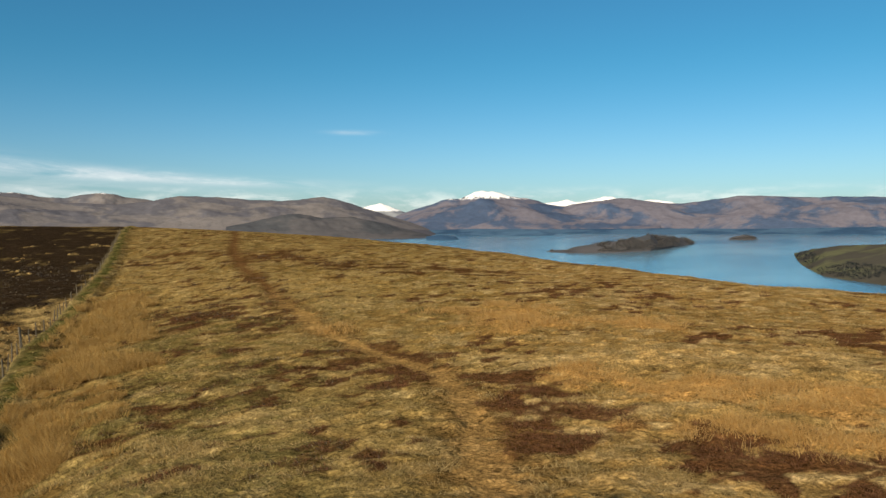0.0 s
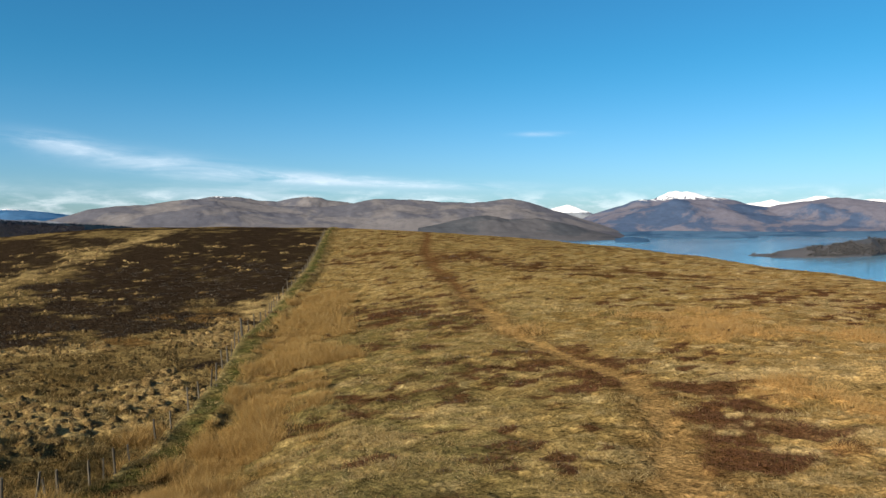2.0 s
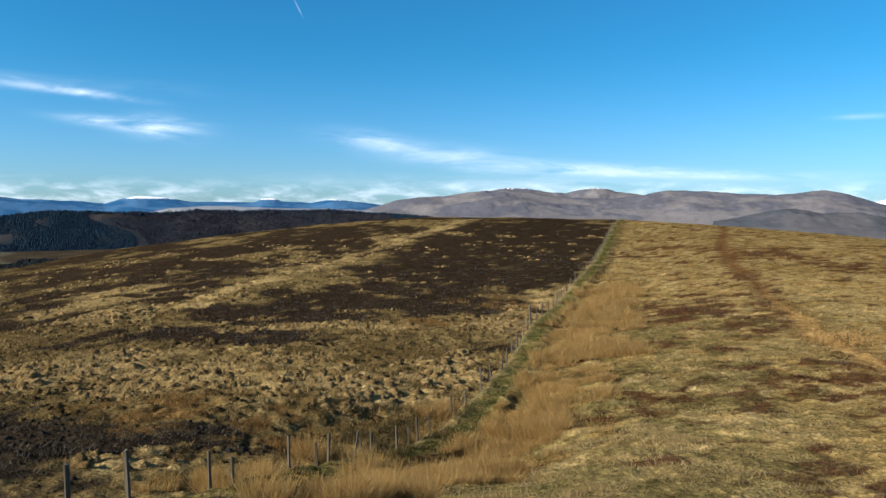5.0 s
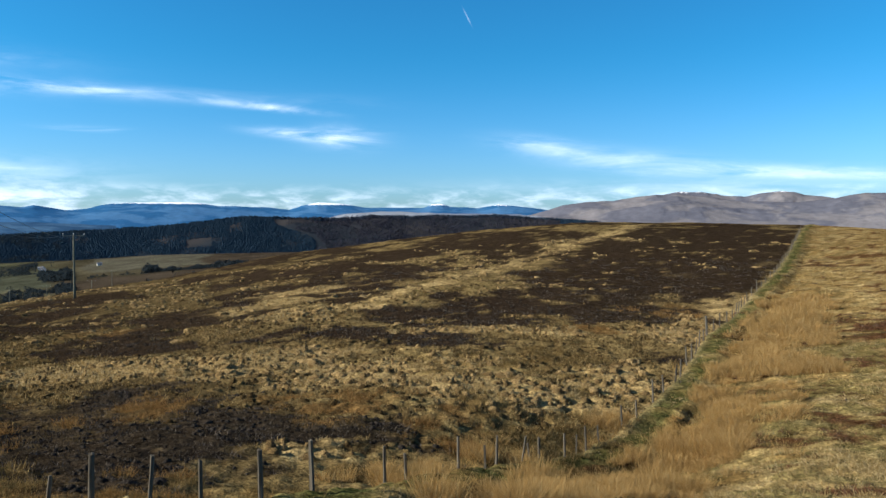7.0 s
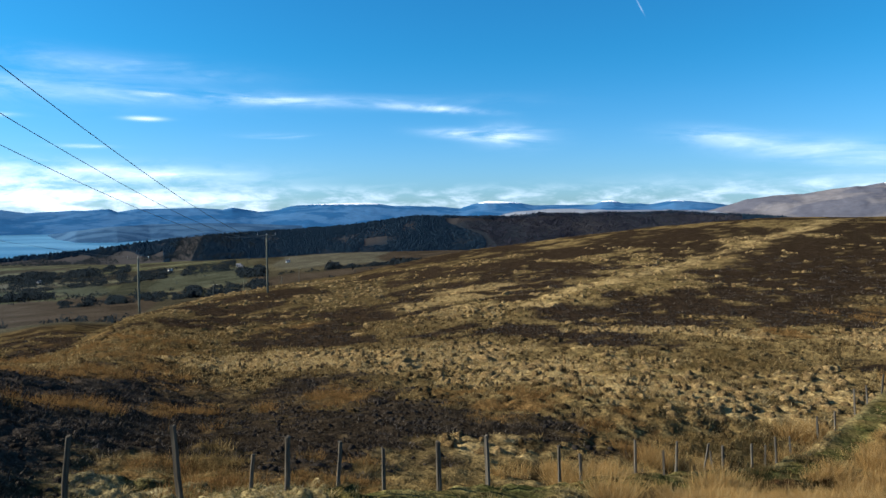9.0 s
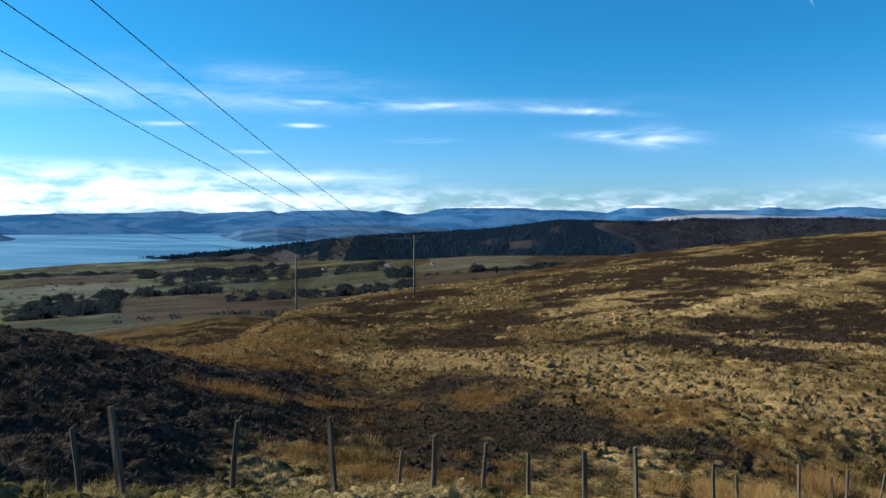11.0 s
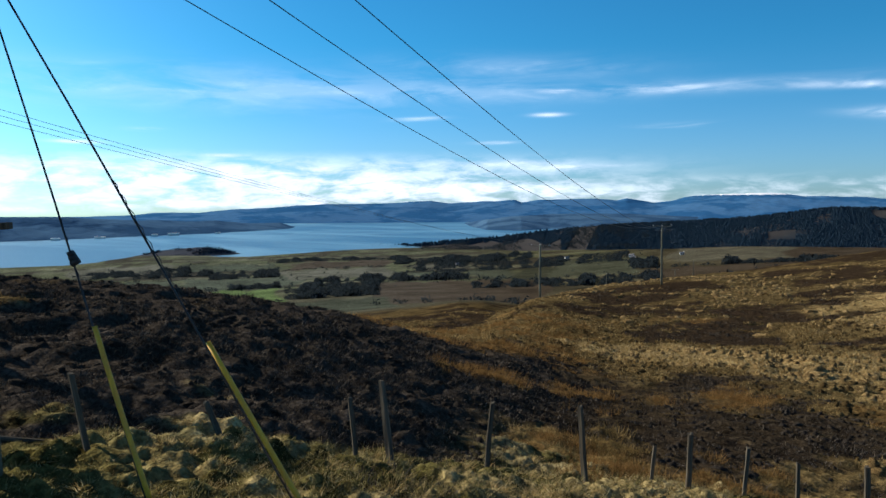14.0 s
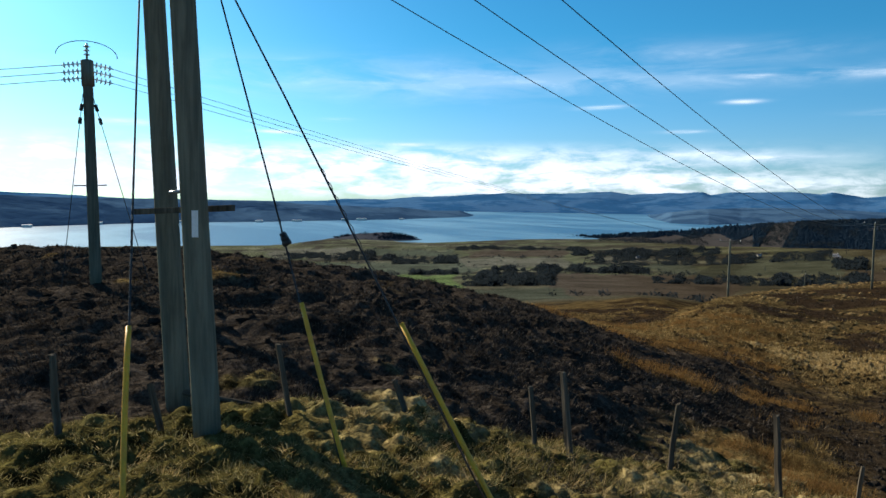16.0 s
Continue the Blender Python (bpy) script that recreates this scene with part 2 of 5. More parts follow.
SLATE_M = material("grey_roof_slate", two_tone((0.12, 0.12, 0.13), (0.2, 0.19, 0.19), 1.5, 0.3), 0.8)
PANE_M = material("dark_window_glass", two_tone((0.03, 0.035, 0.04), (0.05, 0.05, 0.055), 1.0), 0.1)
HILL_BROWN = material("brown_hill_grass", hill_build((0.150, 0.142, 0.150), (0.098, 0.100, 0.122)), 0.95, bump=3.0)
# the haze of distance is mixed into these blue hill colours
HILL_DUSK = material("hazed_heath_and_cloud_shadow", hill_build((0.122, 0.121, 0.158), (0.052, 0.080, 0.142)), 0.95, bump=3.0)
HILL_HAZE = material("haze_blue_far_hills", hill_build((0.056, 0.142, 0.275), (0.026, 0.096, 0.215)), 0.95, bump=1.0)
HILL_SHORE = material("haze_blue_wooded_shore", hill_build((0.055, 0.112, 0.190), (0.030, 0.070, 0.135)), 0.95, bump=2.5)
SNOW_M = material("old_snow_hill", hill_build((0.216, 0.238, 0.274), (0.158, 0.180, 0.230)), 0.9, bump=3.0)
# island woodland blued for haze; the brown hills' foot wears it as shade
ISLAND_M = material("hazed_woodland_and_shade_slope", hill_build((0.082, 0.082, 0.092), (0.058, 0.064, 0.076)), 0.95, bump=1.5)
FIELD_ISLE = material("island_fields", hill_build((0.098, 0.104, 0.062), (0.062, 0.060, 0.052)), 0.95, bump=1.5)


# ---- building helpers ----
def mesh_of(name, verts, faces_flat, sides, mat, smooth_shaded=True):
    """A mesh from arrays: verts (n, 3), face corners in one flat array, all faces with that many sides."""
    me = bpy.data.meshes.new(name)
    verts = np.asarray(verts, np.float32)
    faces_flat = np.asarray(faces_flat, np.int32).ravel()
    count = len(faces_flat) // sides
    me.vertices.add(len(verts))
    me.vertices.foreach_set("co", verts.ravel())
    me.loops.add(len(faces_flat))
    me.loops.foreach_set("vertex_index", faces_flat)
    me.polygons.add(count)
    me.polygons.foreach_set("loop_start", np.arange(0, count * sides, sides, dtype=np.int32))
    me.polygons.foreach_set("loop_total", np.full(count, sides, np.int32))
    me.polygons.foreach_set("use_smooth", np.full(count, smooth_shaded, bool))
    me.materials.append(mat)
    me.update(calc_edges=True)
    return me


def grid_faces(rows, cols, wrap=False):
    i, j = np.meshgrid(np.arange(rows - 1), np.arange(cols if wrap else cols - 1), indexing="ij")
    k = (j + 1) % cols
    return np.stack([i * cols + j, i * cols + k, (i + 1) * cols + k, (i + 1) * cols + j], -1).reshape(-1, 4)


def part(name, bm, mat, parent=None, label=""):
    """Links a bmesh as one mesh object, under a thing or a part."""
    me = bpy.data.meshes.new(name)
    bm.to_mesh(me)
    bm.free()
    me.materials.append(mat)
    ob = new(name, me)
    if parent is not None:
        ob.parent = parent
    return tagged(ob, label)


def rod(bm, a, b, ra, rb, sides=10, bend=0.0, steps=1):
    """A tapered round bar from a to b."""
    a, b = Vector(a), Vector(b)
    turn = (b - a).to_track_quat("Z", "Y").to_matrix()
    rings = []
    for s in range(steps + 1):
        t = s / steps
        c = a.lerp(b, t) + turn @ Vector((bend * math.sin(math.pi * t), 0, 0))
        rad = ra + (rb - ra) * t
        rings.append([bm.verts.new(c + turn @ Vector((rad * math.cos(2 * math.pi * k / sides), rad * math.sin(2 * math.pi * k / sides), 0))) for k in range(sides)])
    for lower, upper in zip(rings, rings[1:]):
        for k in range(sides):
            bm.faces.new((lower[k], lower[(k + 1) % sides], upper[(k + 1) % sides], upper[k])).smooth = sides > 6
    bm.faces.new(rings[0][::-1])
    bm.faces.new(rings[-1])
    return bm


def block(bm, size, m, bevel=0.0):
    made = bmesh.ops.create_cube(bm, size=1.0, matrix=m @ Matrix.Diagonal((*size, 1)))
    if bevel:
        edges = {e for v in made["verts"] for e in v.link_edges}
        bmesh.ops.bevel(bm, geom=list(edges), offset=bevel, segments=2, affect="EDGES", profile=0.6)
    return bm


def strand(name, points, radius, mat, sides=5):
    """A thin wire as a tube along points."""
    bm = bmesh.new()
    rings = []
    for i, p in enumerate(points):
        a, b = Vector(points[max(i - 1, 0)]), Vector(points[min(i + 1, len(points) - 1)])
        turn = (b - a).to_track_quat("Z", "Y").to_matrix()
        rad = radius[i] if isinstance(radius, (list, tuple)) else radius
        rings.append([bm.verts.new(Vector(p) + turn @ Vector((rad * math.cos(2 * math.pi * k / sides), rad * math.sin(2 * math.pi * k / sides), 0))) for k in range(sides)])
    for lower, upper in zip(rings, rings[1:]):
        for k in range(sides):
            bm.faces.new((lower[k], lower[(k + 1) % sides], upper[(k + 1) % sides], upper[k])).smooth = True
    return bm


def empty(name, x, y, z, label, category, group="", kind=""):
    ob = new(name)
    ob.location = (x, y, z)
    ob.empty_display_size = 0.1
    return tagged(ob, label, category, group, kind)

# ---- land form ----
EYE = 1.65
SEA = EYE - 75.0
# bearing (degrees, to the left of +y), then distance and drop below the eye: brow of the near slope, hollow, crest, back slope
NEAR_LAND = np.array([
    (-100, 15, 5.6, 35, 6.6), (-81, 15, 5.5, 35, 6.6), (-71, 15, 5.6, 38, 6.7), (-59, 16, 5.8, 42, 6.9), (-46, 17, 6.1, 46, 7.4),
    (-33, 20, 6.8, 50, 8.1), (-26, 22, 7.3, 56, 8.9), (-18, 30, 9.2, 52, 9.5), (-10, 28, 8.9, 58, 9.4), (0, 22.5, 7.6, 60, 9.3),
    (10, 16.5, 6.2, 58, 9.6), (20, 14.5, 5.5, 54, 10), (30, 13, 4.8, 44, 9.8), (40, 11.8, 4.25, 30, 6.25), (50, 11, 3.65, 26, 4.1),
    (62, 10.3, 3.1, 27, 2.95), (75, 10.2, 3.05, 30, 2.3), (88, 10.3, 3.1, 34, 2.25), (105, 10, 3.1, 34, 2.2), (180, 14, 3.6, 40, 6)], float)
FAR_LAND = np.array([
    (-100, 70, 7.0, 140, 22), (-81, 75, 7.4, 150, 24), (-71, 80, 7.2, 160, 24), (-59, 105, 6.9, 210, 24), (-46, 150, 5.4, 280, 22),
    (-33, 190, 3.05, 330, 14), (-26, 210, 2.1, 350, 12), (-18, 215, 1.8, 350, 12), (-10, 210, 2.0, 350, 12), (0, 200, 5.2, 340, 18),
    (10, 190, 9.3, 330, 24), (20, 165, 13.2, 300, 32), (30, 130, 13.8, 250, 34), (36, 106, 13.0, 190, 27), (40, 65, 11.3, 110, 14.8), (50, 60, 10, 120, 18.3),
    (62, 60, 10.5, 130, 23), (75, 60, 8, 130, 23), (92, 60, 6.5, 130, 22), (180, 90, 14, 200, 28)], float)
VALLEY = np.array([
    (-100, 350, 70, 520, 82), (-80, 350, 68, 520, 82), (-46, 420, 55, 620, 82), (-28, 500, 38, 700, 80), (-10, 500, 22, 800, 40), (0, 480, 26, 800, 36), (10, 460, 31, 800, 38.8),
    (20, 420, 36, 820, 42), (30, 380, 40, 950, 54), (36, 330, 39, 1150, 66), (40, 300, 36.5, 1250, 70), (50, 300, 37.5, 1250, 73), (56, 300, 39, 1130, 73), (60, 300, 40, 1080, 73), (63, 300, 40.5, 1260, 73.6), (66, 300, 41, 1240, 73.8), (68.5, 300, 41, 1060, 74),
    (105, 300, 41, 1080, 74), (180, 400, 40, 900, 60)], float)


def lattice(ix, iy, seed):
    h = (ix * 374761393 + iy * 668265263 + seed * 974634777) & 0xFFFFFFFF
    h = ((h ^ (h >> 13)) * 1274126177) & 0xFFFFFFFF
    return ((h ^ (h >> 16)) & 0xFFFF) / 65535.0


def value_noise(x, y, seed=0):
    xi, yi = np.floor(x).astype(np.int64), np.floor(y).astype(np.int64)
    u, v = x - xi, y - yi
    u, v = u * u * (3 - 2 * u), v * v * (3 - 2 * v)
    a, b = lattice(xi, yi, seed), lattice(xi + 1, yi, seed)
    c, d = lattice(xi, yi + 1, seed), lattice(xi + 1, yi + 1, seed)
    return (a + (b - a) * u) * (1 - v) + (c + (d - c) * u) * v


def fbm(x, y, size, octaves=3, seed=0):
    total, gain = 0.0, 1.0
    for k in range(octaves):
        ca, sa = math.cos(0.6 + 1.1 * k), math.sin(0.6 + 1.1 * k)
        u, v = (x * ca + y * sa) / size * 2 ** k, (y * ca - x * sa) / size * 2 ** k
        total = total + gain * (value_noise(u + 13.7 * k, v - 7.1 * k, seed + k) - 0.5)
        gain *= 0.5
    return total


def smooth(a, b, v):
    s = np.clip((v - a) / (b - a), 0, 1)
    return s * s * (3 - 2 * s)


def around(table, az):
    """Columns of a table by bearing, eased from row to row all the way round."""
    rows = np.vstack([np.r_[table[-1, 0] - 360, table[-1, 1:]], table,
                      np.r_[table[0, 0] + 360, table[0, 1:]]])
    soft = []
    for k in range(1, rows.shape[1]):
        soft.append((np.interp(az - 2.0, rows[:, 0], rows[:, k]) + 2 * np.interp(az, rows[:, 0], rows[:, k]) + np.interp(az + 2.0, rows[:, 0], rows[:, k])) / 4)
    return soft


def bare_height(x, y):
    """The land's form without tussocks."""
    az = np.degrees(np.arctan2(-x, y))
    r = np.hypot(x, y)
    r1, d1, r2, d2 = around(NEAR_LAND, az)
    r3, d3, r4, d4 = around(FAR_LAND, az)
    r5, d5, r6, d6 = around(VALLEY, az)
    R = [0 * r, r1, r2, r3, r4, r5, r6, r6 * 1.4, 0 * r + 9000]
    D = [0 * r + EYE, d1, d2, d3, d4, d5, d6, np.maximum(d6, 82), 0 * r + 84]
    # cubic through the knots, with limited slopes
    sl = [(D[i + 1] - D[i]) / (R[i + 1] - R[i]) for i in range(8)]
    m = [sl[0]]
    for i in range(1, 8):
        w1, w2 = R[i + 1] - R[i], R[i] - R[i - 1]
        flat = sl[i - 1] * sl[i] <= 0
        m.append(np.where(flat, 0, (w1 + w2) / np.where(flat, 1, w1 / np.where(sl[i - 1] == 0, 1, sl[i - 1]) + w2 / np.where(sl[i] == 0, 1, sl[i]))))
    m.append(sl[7])
    drop = np.zeros_like(r)
    for i in range(8):
        h = R[i + 1] - R[i]
        t = np.clip((r - R[i]) / h, 0, 1)
        v = (2 * t ** 3 - 3 * t ** 2 + 1) * D[i] + (t ** 3 - 2 * t ** 2 + t) * h * m[i] + (3 * t ** 2 - 2 * t ** 3) * D[i + 1] + (t ** 3 - t ** 2) * h * m[i + 1]
        drop = np.where((r >= R[i]) & (r <= R[i + 1]), v, drop)
    return EYE - drop

# ---- land cover ----
# patches as x, y, half width, half depth, bearing
HEATHER_FAR = [(59.9, 152.0, 17.0, 43.1, -22), (31.7, 111.3, 12.8, 25.6, -16), (16.9, 86.5, 7.4, 12.5, -11), (3.3, 72.2, 8.9, 8.3, -3), (-0.4, 54.9, 4.7, 2.9, 0), (-8.4, 60.5, 4.0, 2.7, 8),
               (7.3, 160.2, 15.6, 20.0, -3), (-8.7, 142.7, 13.0, 15.0, 4), (-22.7, 127.6, 8.9, 9.5, 10), (-23.4, 93.5, 3.8, 8.0, 14), (-13.2, 101.1, 9.4, 5.5, 7), (-27.7, 80.6, 5.2, 7.0, 19),
               (-37.4, 76.4, 4.6, 5.0, 26), (-43.4, 72.7, 5.9, 5.0, 31), (44.0, 112.0, 8.0, 26.0, -22), (33.0, 86.0, 4.0, 10.0, -21), (-11.8, 91.8, 6.4, 6.0, 7), (-5.6, 57.7, 6.8, 2.2, 6), (-6, 112, 7, 9, 3), (15, 100, 5, 10, -8)]
HEATHER_NEAR = [(15.2, 48.4, 1.5, 2.0, -17), (-15.0, 29.8, 6.0, 9.0, 27), (-9.0, 28.6, 3.0, 5.0, 17), (-3.9, 26.8, 3.4, 2.0, 8), (-13.3, 20.7, 3.0, 4.0, 33), (-14.0, 40.6, 1.5, 2.1, 19),
                (-20.9, 50.2, 2.5, 1.9, 23), (-11.4, 25.0, 6.0, 5.0, 24), (-22.6, 31.4, 1.8, 3.9, 36), (-20.0, 19.1, 2.4, 5.5, 46), (-14, 24, 4.5, 7, 31), (-9.5, 26.3, 3.9, 5.2, 20), (-15.3, 32.1, 5.5, 6.1, 26), (-20.8, 28.6, 4.7, 9.4, 36)]
RUSTY_FAR = [(63.0, 106.0, 6.6, 6.5, -31), (68.0, 90.9, 6.1, 6.0, -37), (67.9, 72.2, 6.8, 5.0, -43), (70.4, 58.6, 7.0, 4.0, -50), (33.0, 56.5, 6.1, 5.4, -30), (35.8, 49.4, 2.3, 5.0, -36),
             (24.6, 42.1, 0.9, 1.3, -30), (57.7, 34.2, 3.1, 2.0, -59), (55.4, 24.2, 2.8, 1.6, -66), (31.5, 44.7, 2.2, 3.2, -35)]
RUSTY_NEAR = [(27.2, 29.3, 4.3, 2.2, -43), (23.7, 28.7, 1.7, 1.6, -40), (25.8, 23.6, 1.4, 2.1, -48), (22.0, 14.9, 1.5, 2.8, -56), (19.3, 11.7, 2.1, 2.7, -59), (17.4, 8.5, 1.4, 1.5, -64), (24.8, 17.6, 1.2, 1.5, -55),
              (14.0, 26.4, 1.3, 1.6, -28), (16.0, 17.0, 1.0, 0.6, -43), (13.2, 17.7, 1.1, 0.5, -37), (12.8, 13.1, 0.6, 0.6, -44), (12.3, 15.4, 0.9, 0.5, -39), (18.4, 20.2, 1.1, 0.5, -42),
              (15.3, 11.4, 0.6, 0.5, -53), (17.4, 6.5, 1.2, 0.8, -70), (18.9, 4.4, 1.5, 0.7, -77), (23.4, 21.6, 1.4, 1.4, -47), (10.0, 18.5, 1.0, 0.5, -28)]
FENCE_RUSHES = [(0.8, 19.6, 2.7, 1.6, -2), (3.4, 21.9, 3.2, 1.8, -8), (5.9, 25.0, 3.4, 2.0, -13), (8.3, 28.0, 3.1, 2.0, -16), (10.6, 31.0, 3.0, 2.2, -18), (13.7, 35.2, 2.8, 3.2, -21), (17.8, 42.5, 3.0, 4.4, -22), (23.6, 52.8, 2.7, 6.0, -24), (30.2, 65.0, 2.6, 7.6, -25), (35.8, 74.1, 2.2, 9.0, -26)]
LOOSE_RUSHES = [(42.5, 31.7, 4.5, 3.4, -53), (39.1, 27.8, 3.3, 2.9, -55), (43.1, 21.1, 2.8, 2.1, -64), (27.1, 15.3, 1.3, 1.8, -61), (26.6, 9.4, 3.1, 1.9, -71), (26.3, 5.6, 1.9, 2.4, -78),
                (21.3, 6.9, 2.5, 1.3, -72), (20.9, 4.6, 1.8, 1.4, -78), (32.6, 37.4, 1.3, 2.4, -41)]
MOOR_RUSHES = [(-4.2, 31.9, 3.5, 2.7, 7), (0.6, 26.6, 3.1, 1.2, -1), (-18.5, 28.4, 1.6, 1.9, 33), (-13.3, 32.4, 1.2, 2.4, 22), (12.8, 60.9, 2.9, 2.3, -12), (-6.0, 17.3, 0.6, 1.4, 19), (-7.6, 17.6, 0.5, 1.6, 23),
               (-8.5, 15.2, 0.9, 1.6, 28), (21.9, 71.5, 3.5, 4.8, -17), (-38.1, 43.2, 8.0, 20.0, 43), (-31.2, 46.0, 2.6, 5.3, 34), (-17.4, 25.7, 1.5, 1.8, 34), (-17.6, 21.7, 0.9, 1.7, 39), (-1.7, 29.8, 2.8, 2.2, 3),
               (-10.4, 14.1, 0.8, 1.8, 36), (-6.3, 17.0, 0.9, 1.4, 20), (-31.2, 69.8, 3.6, 3.1, 24)]
HOLLOW_RUSHES = [(-16.6, 21.5, 3.2, 1.8, 38), (-16.8, 18.6, 0.8, 1.2, 42), (-10.4, 13.6, 0.7, 2.1, 37), (-8.8, 14.4, 1.3, 1.6, 32), (-12.6, 32.6, 1.2, 2.9, 21), (-9.6, 14.8, 0.7, 2.4, 33), (-25.1, 36.4, 1.4, 3.7, 35)]
RUSH_FRINGE = [(3.0, 28.6, 2.4, 1.3, -6), (6.0, 31.5, 1.6, 1.4, -11), (-2.2, 21.6, 1.4, 1.2, 6), (-5.2, 16.6, 1.6, 0.9, 17)]
SEDGE = [(7.4, 46.8, 4.0, 4.3, -9), (0.0, 43.1, 1.3, 3.9, 0), (1.2, 33.2, 1.6, 1.8, -2), (-32.7, 50.7, 4.2, 4.2, 33), (5, 30, 1.7, 1.2, -9), (7, 25, 2.9, 2.6, -15), (-9, 18, 1.9, 2.3, 27)]
PALE = [(-11.4, 47.4, 7.6, 4.4, 14), (-1.4, 44.0, 6.2, 2.9, 2), (-19.3, 47.3, 7.9, 4.2, 22), (0.3, 38.6, 4.8, 2.0, 0), (9.7, 40.4, 2.9, 4.3, -13), (5.1, 35.7, 3.4, 1.7, -8), (-3.8, 23.7, 1.3, 1.1, 9),
        (-21.0, 81.9, 5.9, 5.2, 14), (-14.9, 71.1, 3.4, 4.3, 12), (1.4, 60.4, 4.2, 1.5, -1), (8.0, 59.1, 3.2, 1.7, -8), (27.1, 67.5, 3.3, 9.9, -22), (-18.2, 93.8, 6.6, 5.0, 11), (-28.8, 47.1, 4.3, 2.5, 31),
        (18.4, 57.3, 2.8, 4.5, -18), (-25.5, 47.8, 5.0, 4.0, 28), (-4.7, 40.3, 3.8, 3.0, 7), (1.6, 36.1, 3.1, 3.0, -3)]
PALE_EAST = [(31.8, 16.2, 7.2, 2.8, -63), (34.7, 9.5, 4.2, 2.2, -75), (22.0, 11.7, 1.4, 1.0, -62), (11.9, 20.3, 2.6, 1.3, -30), (11.5, 15.5, 3.1, 1.1, -36), (15.4, 6.8, 2.1, 0.6, -66), (16.1, 23.5, 1.3, 2.1, -34),
             (40.5, 48.7, 4.9, 3.4, -40), (-9, 8, 3.8, 0.6, 50)]
# a pale grassy bank that runs down the heather slope
PALE_BANK = [(53.1, 191.4), (37.2, 159.7), (23.9, 137.5), (11.6, 117.1), (2.3, 100.7), (-2.8, 90.3), (-6.7, 78.8), (-8.8, 72.0)]
PATH_LINE = [(107.3, 160.1), (81.8, 122.5), (68.6, 103.4), (56.5, 82.7), (47.9, 66.0), (42.2, 56.4), (36.9, 45.8), (32.9, 39.6), (30.4, 34.1), (28.7, 30.1), (26.9, 25.6), (25.3, 22.1), (22.8, 19.0), (20.1, 16.2),
             (17.5, 13.7), (15.7, 12.1), (13.8, 10.5), (12.6, 9.5), (9.5, 7.0), (5.5, 4.2)]
FENCE_LINE = [(-10.6, -6.0), (-10.75, 0.3), (-10.5, 2.4), (-10.2, 3.9), (-9.8, 5.6), (-8.9, 7.4), (-8.2, 9.8), (-7.4, 11.6), (-6.6, 13.6), (-5.7, 14.6), (-4.9, 15.2),
              (-3.9, 16.1), (-3.0, 17.2), (-1.5, 19.4), (0.5, 23.1), (3.1, 26.4), (6.8, 30.6), (10.2, 36.1), (12.9, 40.9), (20.3, 56.6), (25.6, 65.2),
              (33.1, 78.9), (41.1, 91.8), (54.8, 116.5), (75.2, 155.0), (101, 203), (160, 320)]


def from_line(x, y, line):
    """Distance from a line of points, and the side (+1 to the right of its run)."""
    best, side = np.full(x.shape, 1e9), np.zeros(x.shape)
    for (ax, ay), (bx, by) in zip(line, line[1:]):
        dx, dy = bx - ax, by - ay
        t = np.clip(((x - ax) * dx + (y - ay) * dy) / (dx * dx + dy * dy), 0, 1)
        d = np.hypot(x - ax - t * dx, y - ay - t * dy)
        s = np.sign((x - ax) * dy - (y - ay) * dx)
        side = np.where(d < best, s, side)
        best = np.minimum(best, d)
    return best, side


def in_patches(x, y, patches, edge=0.25):
    """0 to 1: how far inside any patch, with ragged edges."""
    got = np.zeros(x.shape)
    for px, py, w, d, b in patches:
        m = np.hypot(x - px, y - py) < 1.6 * max(w, d)
        if not m.any():
            continue
        a = math.radians(b)
        u, v = x[m] - px, y[m] - py
        e = ((u * math.cos(a) + v * math.sin(a)) / w) ** 2 + ((-u * math.sin(a) + v * math.cos(a)) / d) ** 2
        rag = fbm(x[m], y[m], max(min(w, d) * 0.7, 1.0), 3, 51) * 1.5
        got[m] = np.maximum(got[m], 1 - smooth(1 - edge, 1 + edge, np.sqrt(e) + rag))
    return got


def cells(x, y, size, seed):
    """Jittered fields: distance to the nearest and second nearest middle, and a number for the field."""
    cx, cy = np.floor(x / size).astype(np.int64), np.floor(y / size).astype(np.int64)
    d1, d2, who = np.full(x.shape, 1e9), np.full(x.shape, 1e9), np.zeros(x.shape)
    for i in (-1, 0, 1):
        for j in (-1, 0, 1):
            gx, gy = cx + i, cy + j
            px, py = (gx + 0.15 + 0.7 * lattice(gx, gy, seed)) * size, (gy + 0.15 + 0.7 * lattice(gx, gy, seed + 1)) * size
            d = np.hypot(x - px, y - py)
            nearer = d < d1
            d2 = np.where(nearer, d1, np.minimum(d2, d))
            who = np.where(nearer, lattice(gx, gy, seed + 2), who)
            d1 = np.where(nearer, d, d1)
    return d1, d2, who


def hummocks(x, y, r):
    """Tussocks: crowded low domes of uneven size over longer swells, with hollows between."""
    swell = np.abs(fbm(x, y, 1.9, 3, 43)) * 2.0 - 0.36
    wx, wy = x + 0.5 * fbm(x, y, 1.1, 2, 83), y + 0.5 * fbm(x, y, 1.3, 2, 84)
    d1, d2, who = cells(wx, wy, 0.82, 85)
    dome = np.clip(1.15 - (d1 / (0.42 + 0.3 * who)) ** 2, -0.5, 1)
    return 0.65 * swell + (0.30 * dome - 0.07) * (1 - smooth(70, 130, r))


def field_frame(x, y):
    """Fields run longer across the valley than along it."""
    a = radians(40)
    return (x * math.cos(a) + y * math.sin(a)) * 0.62, (-x * math.sin(a) + y * math.cos(a)) * 1.25


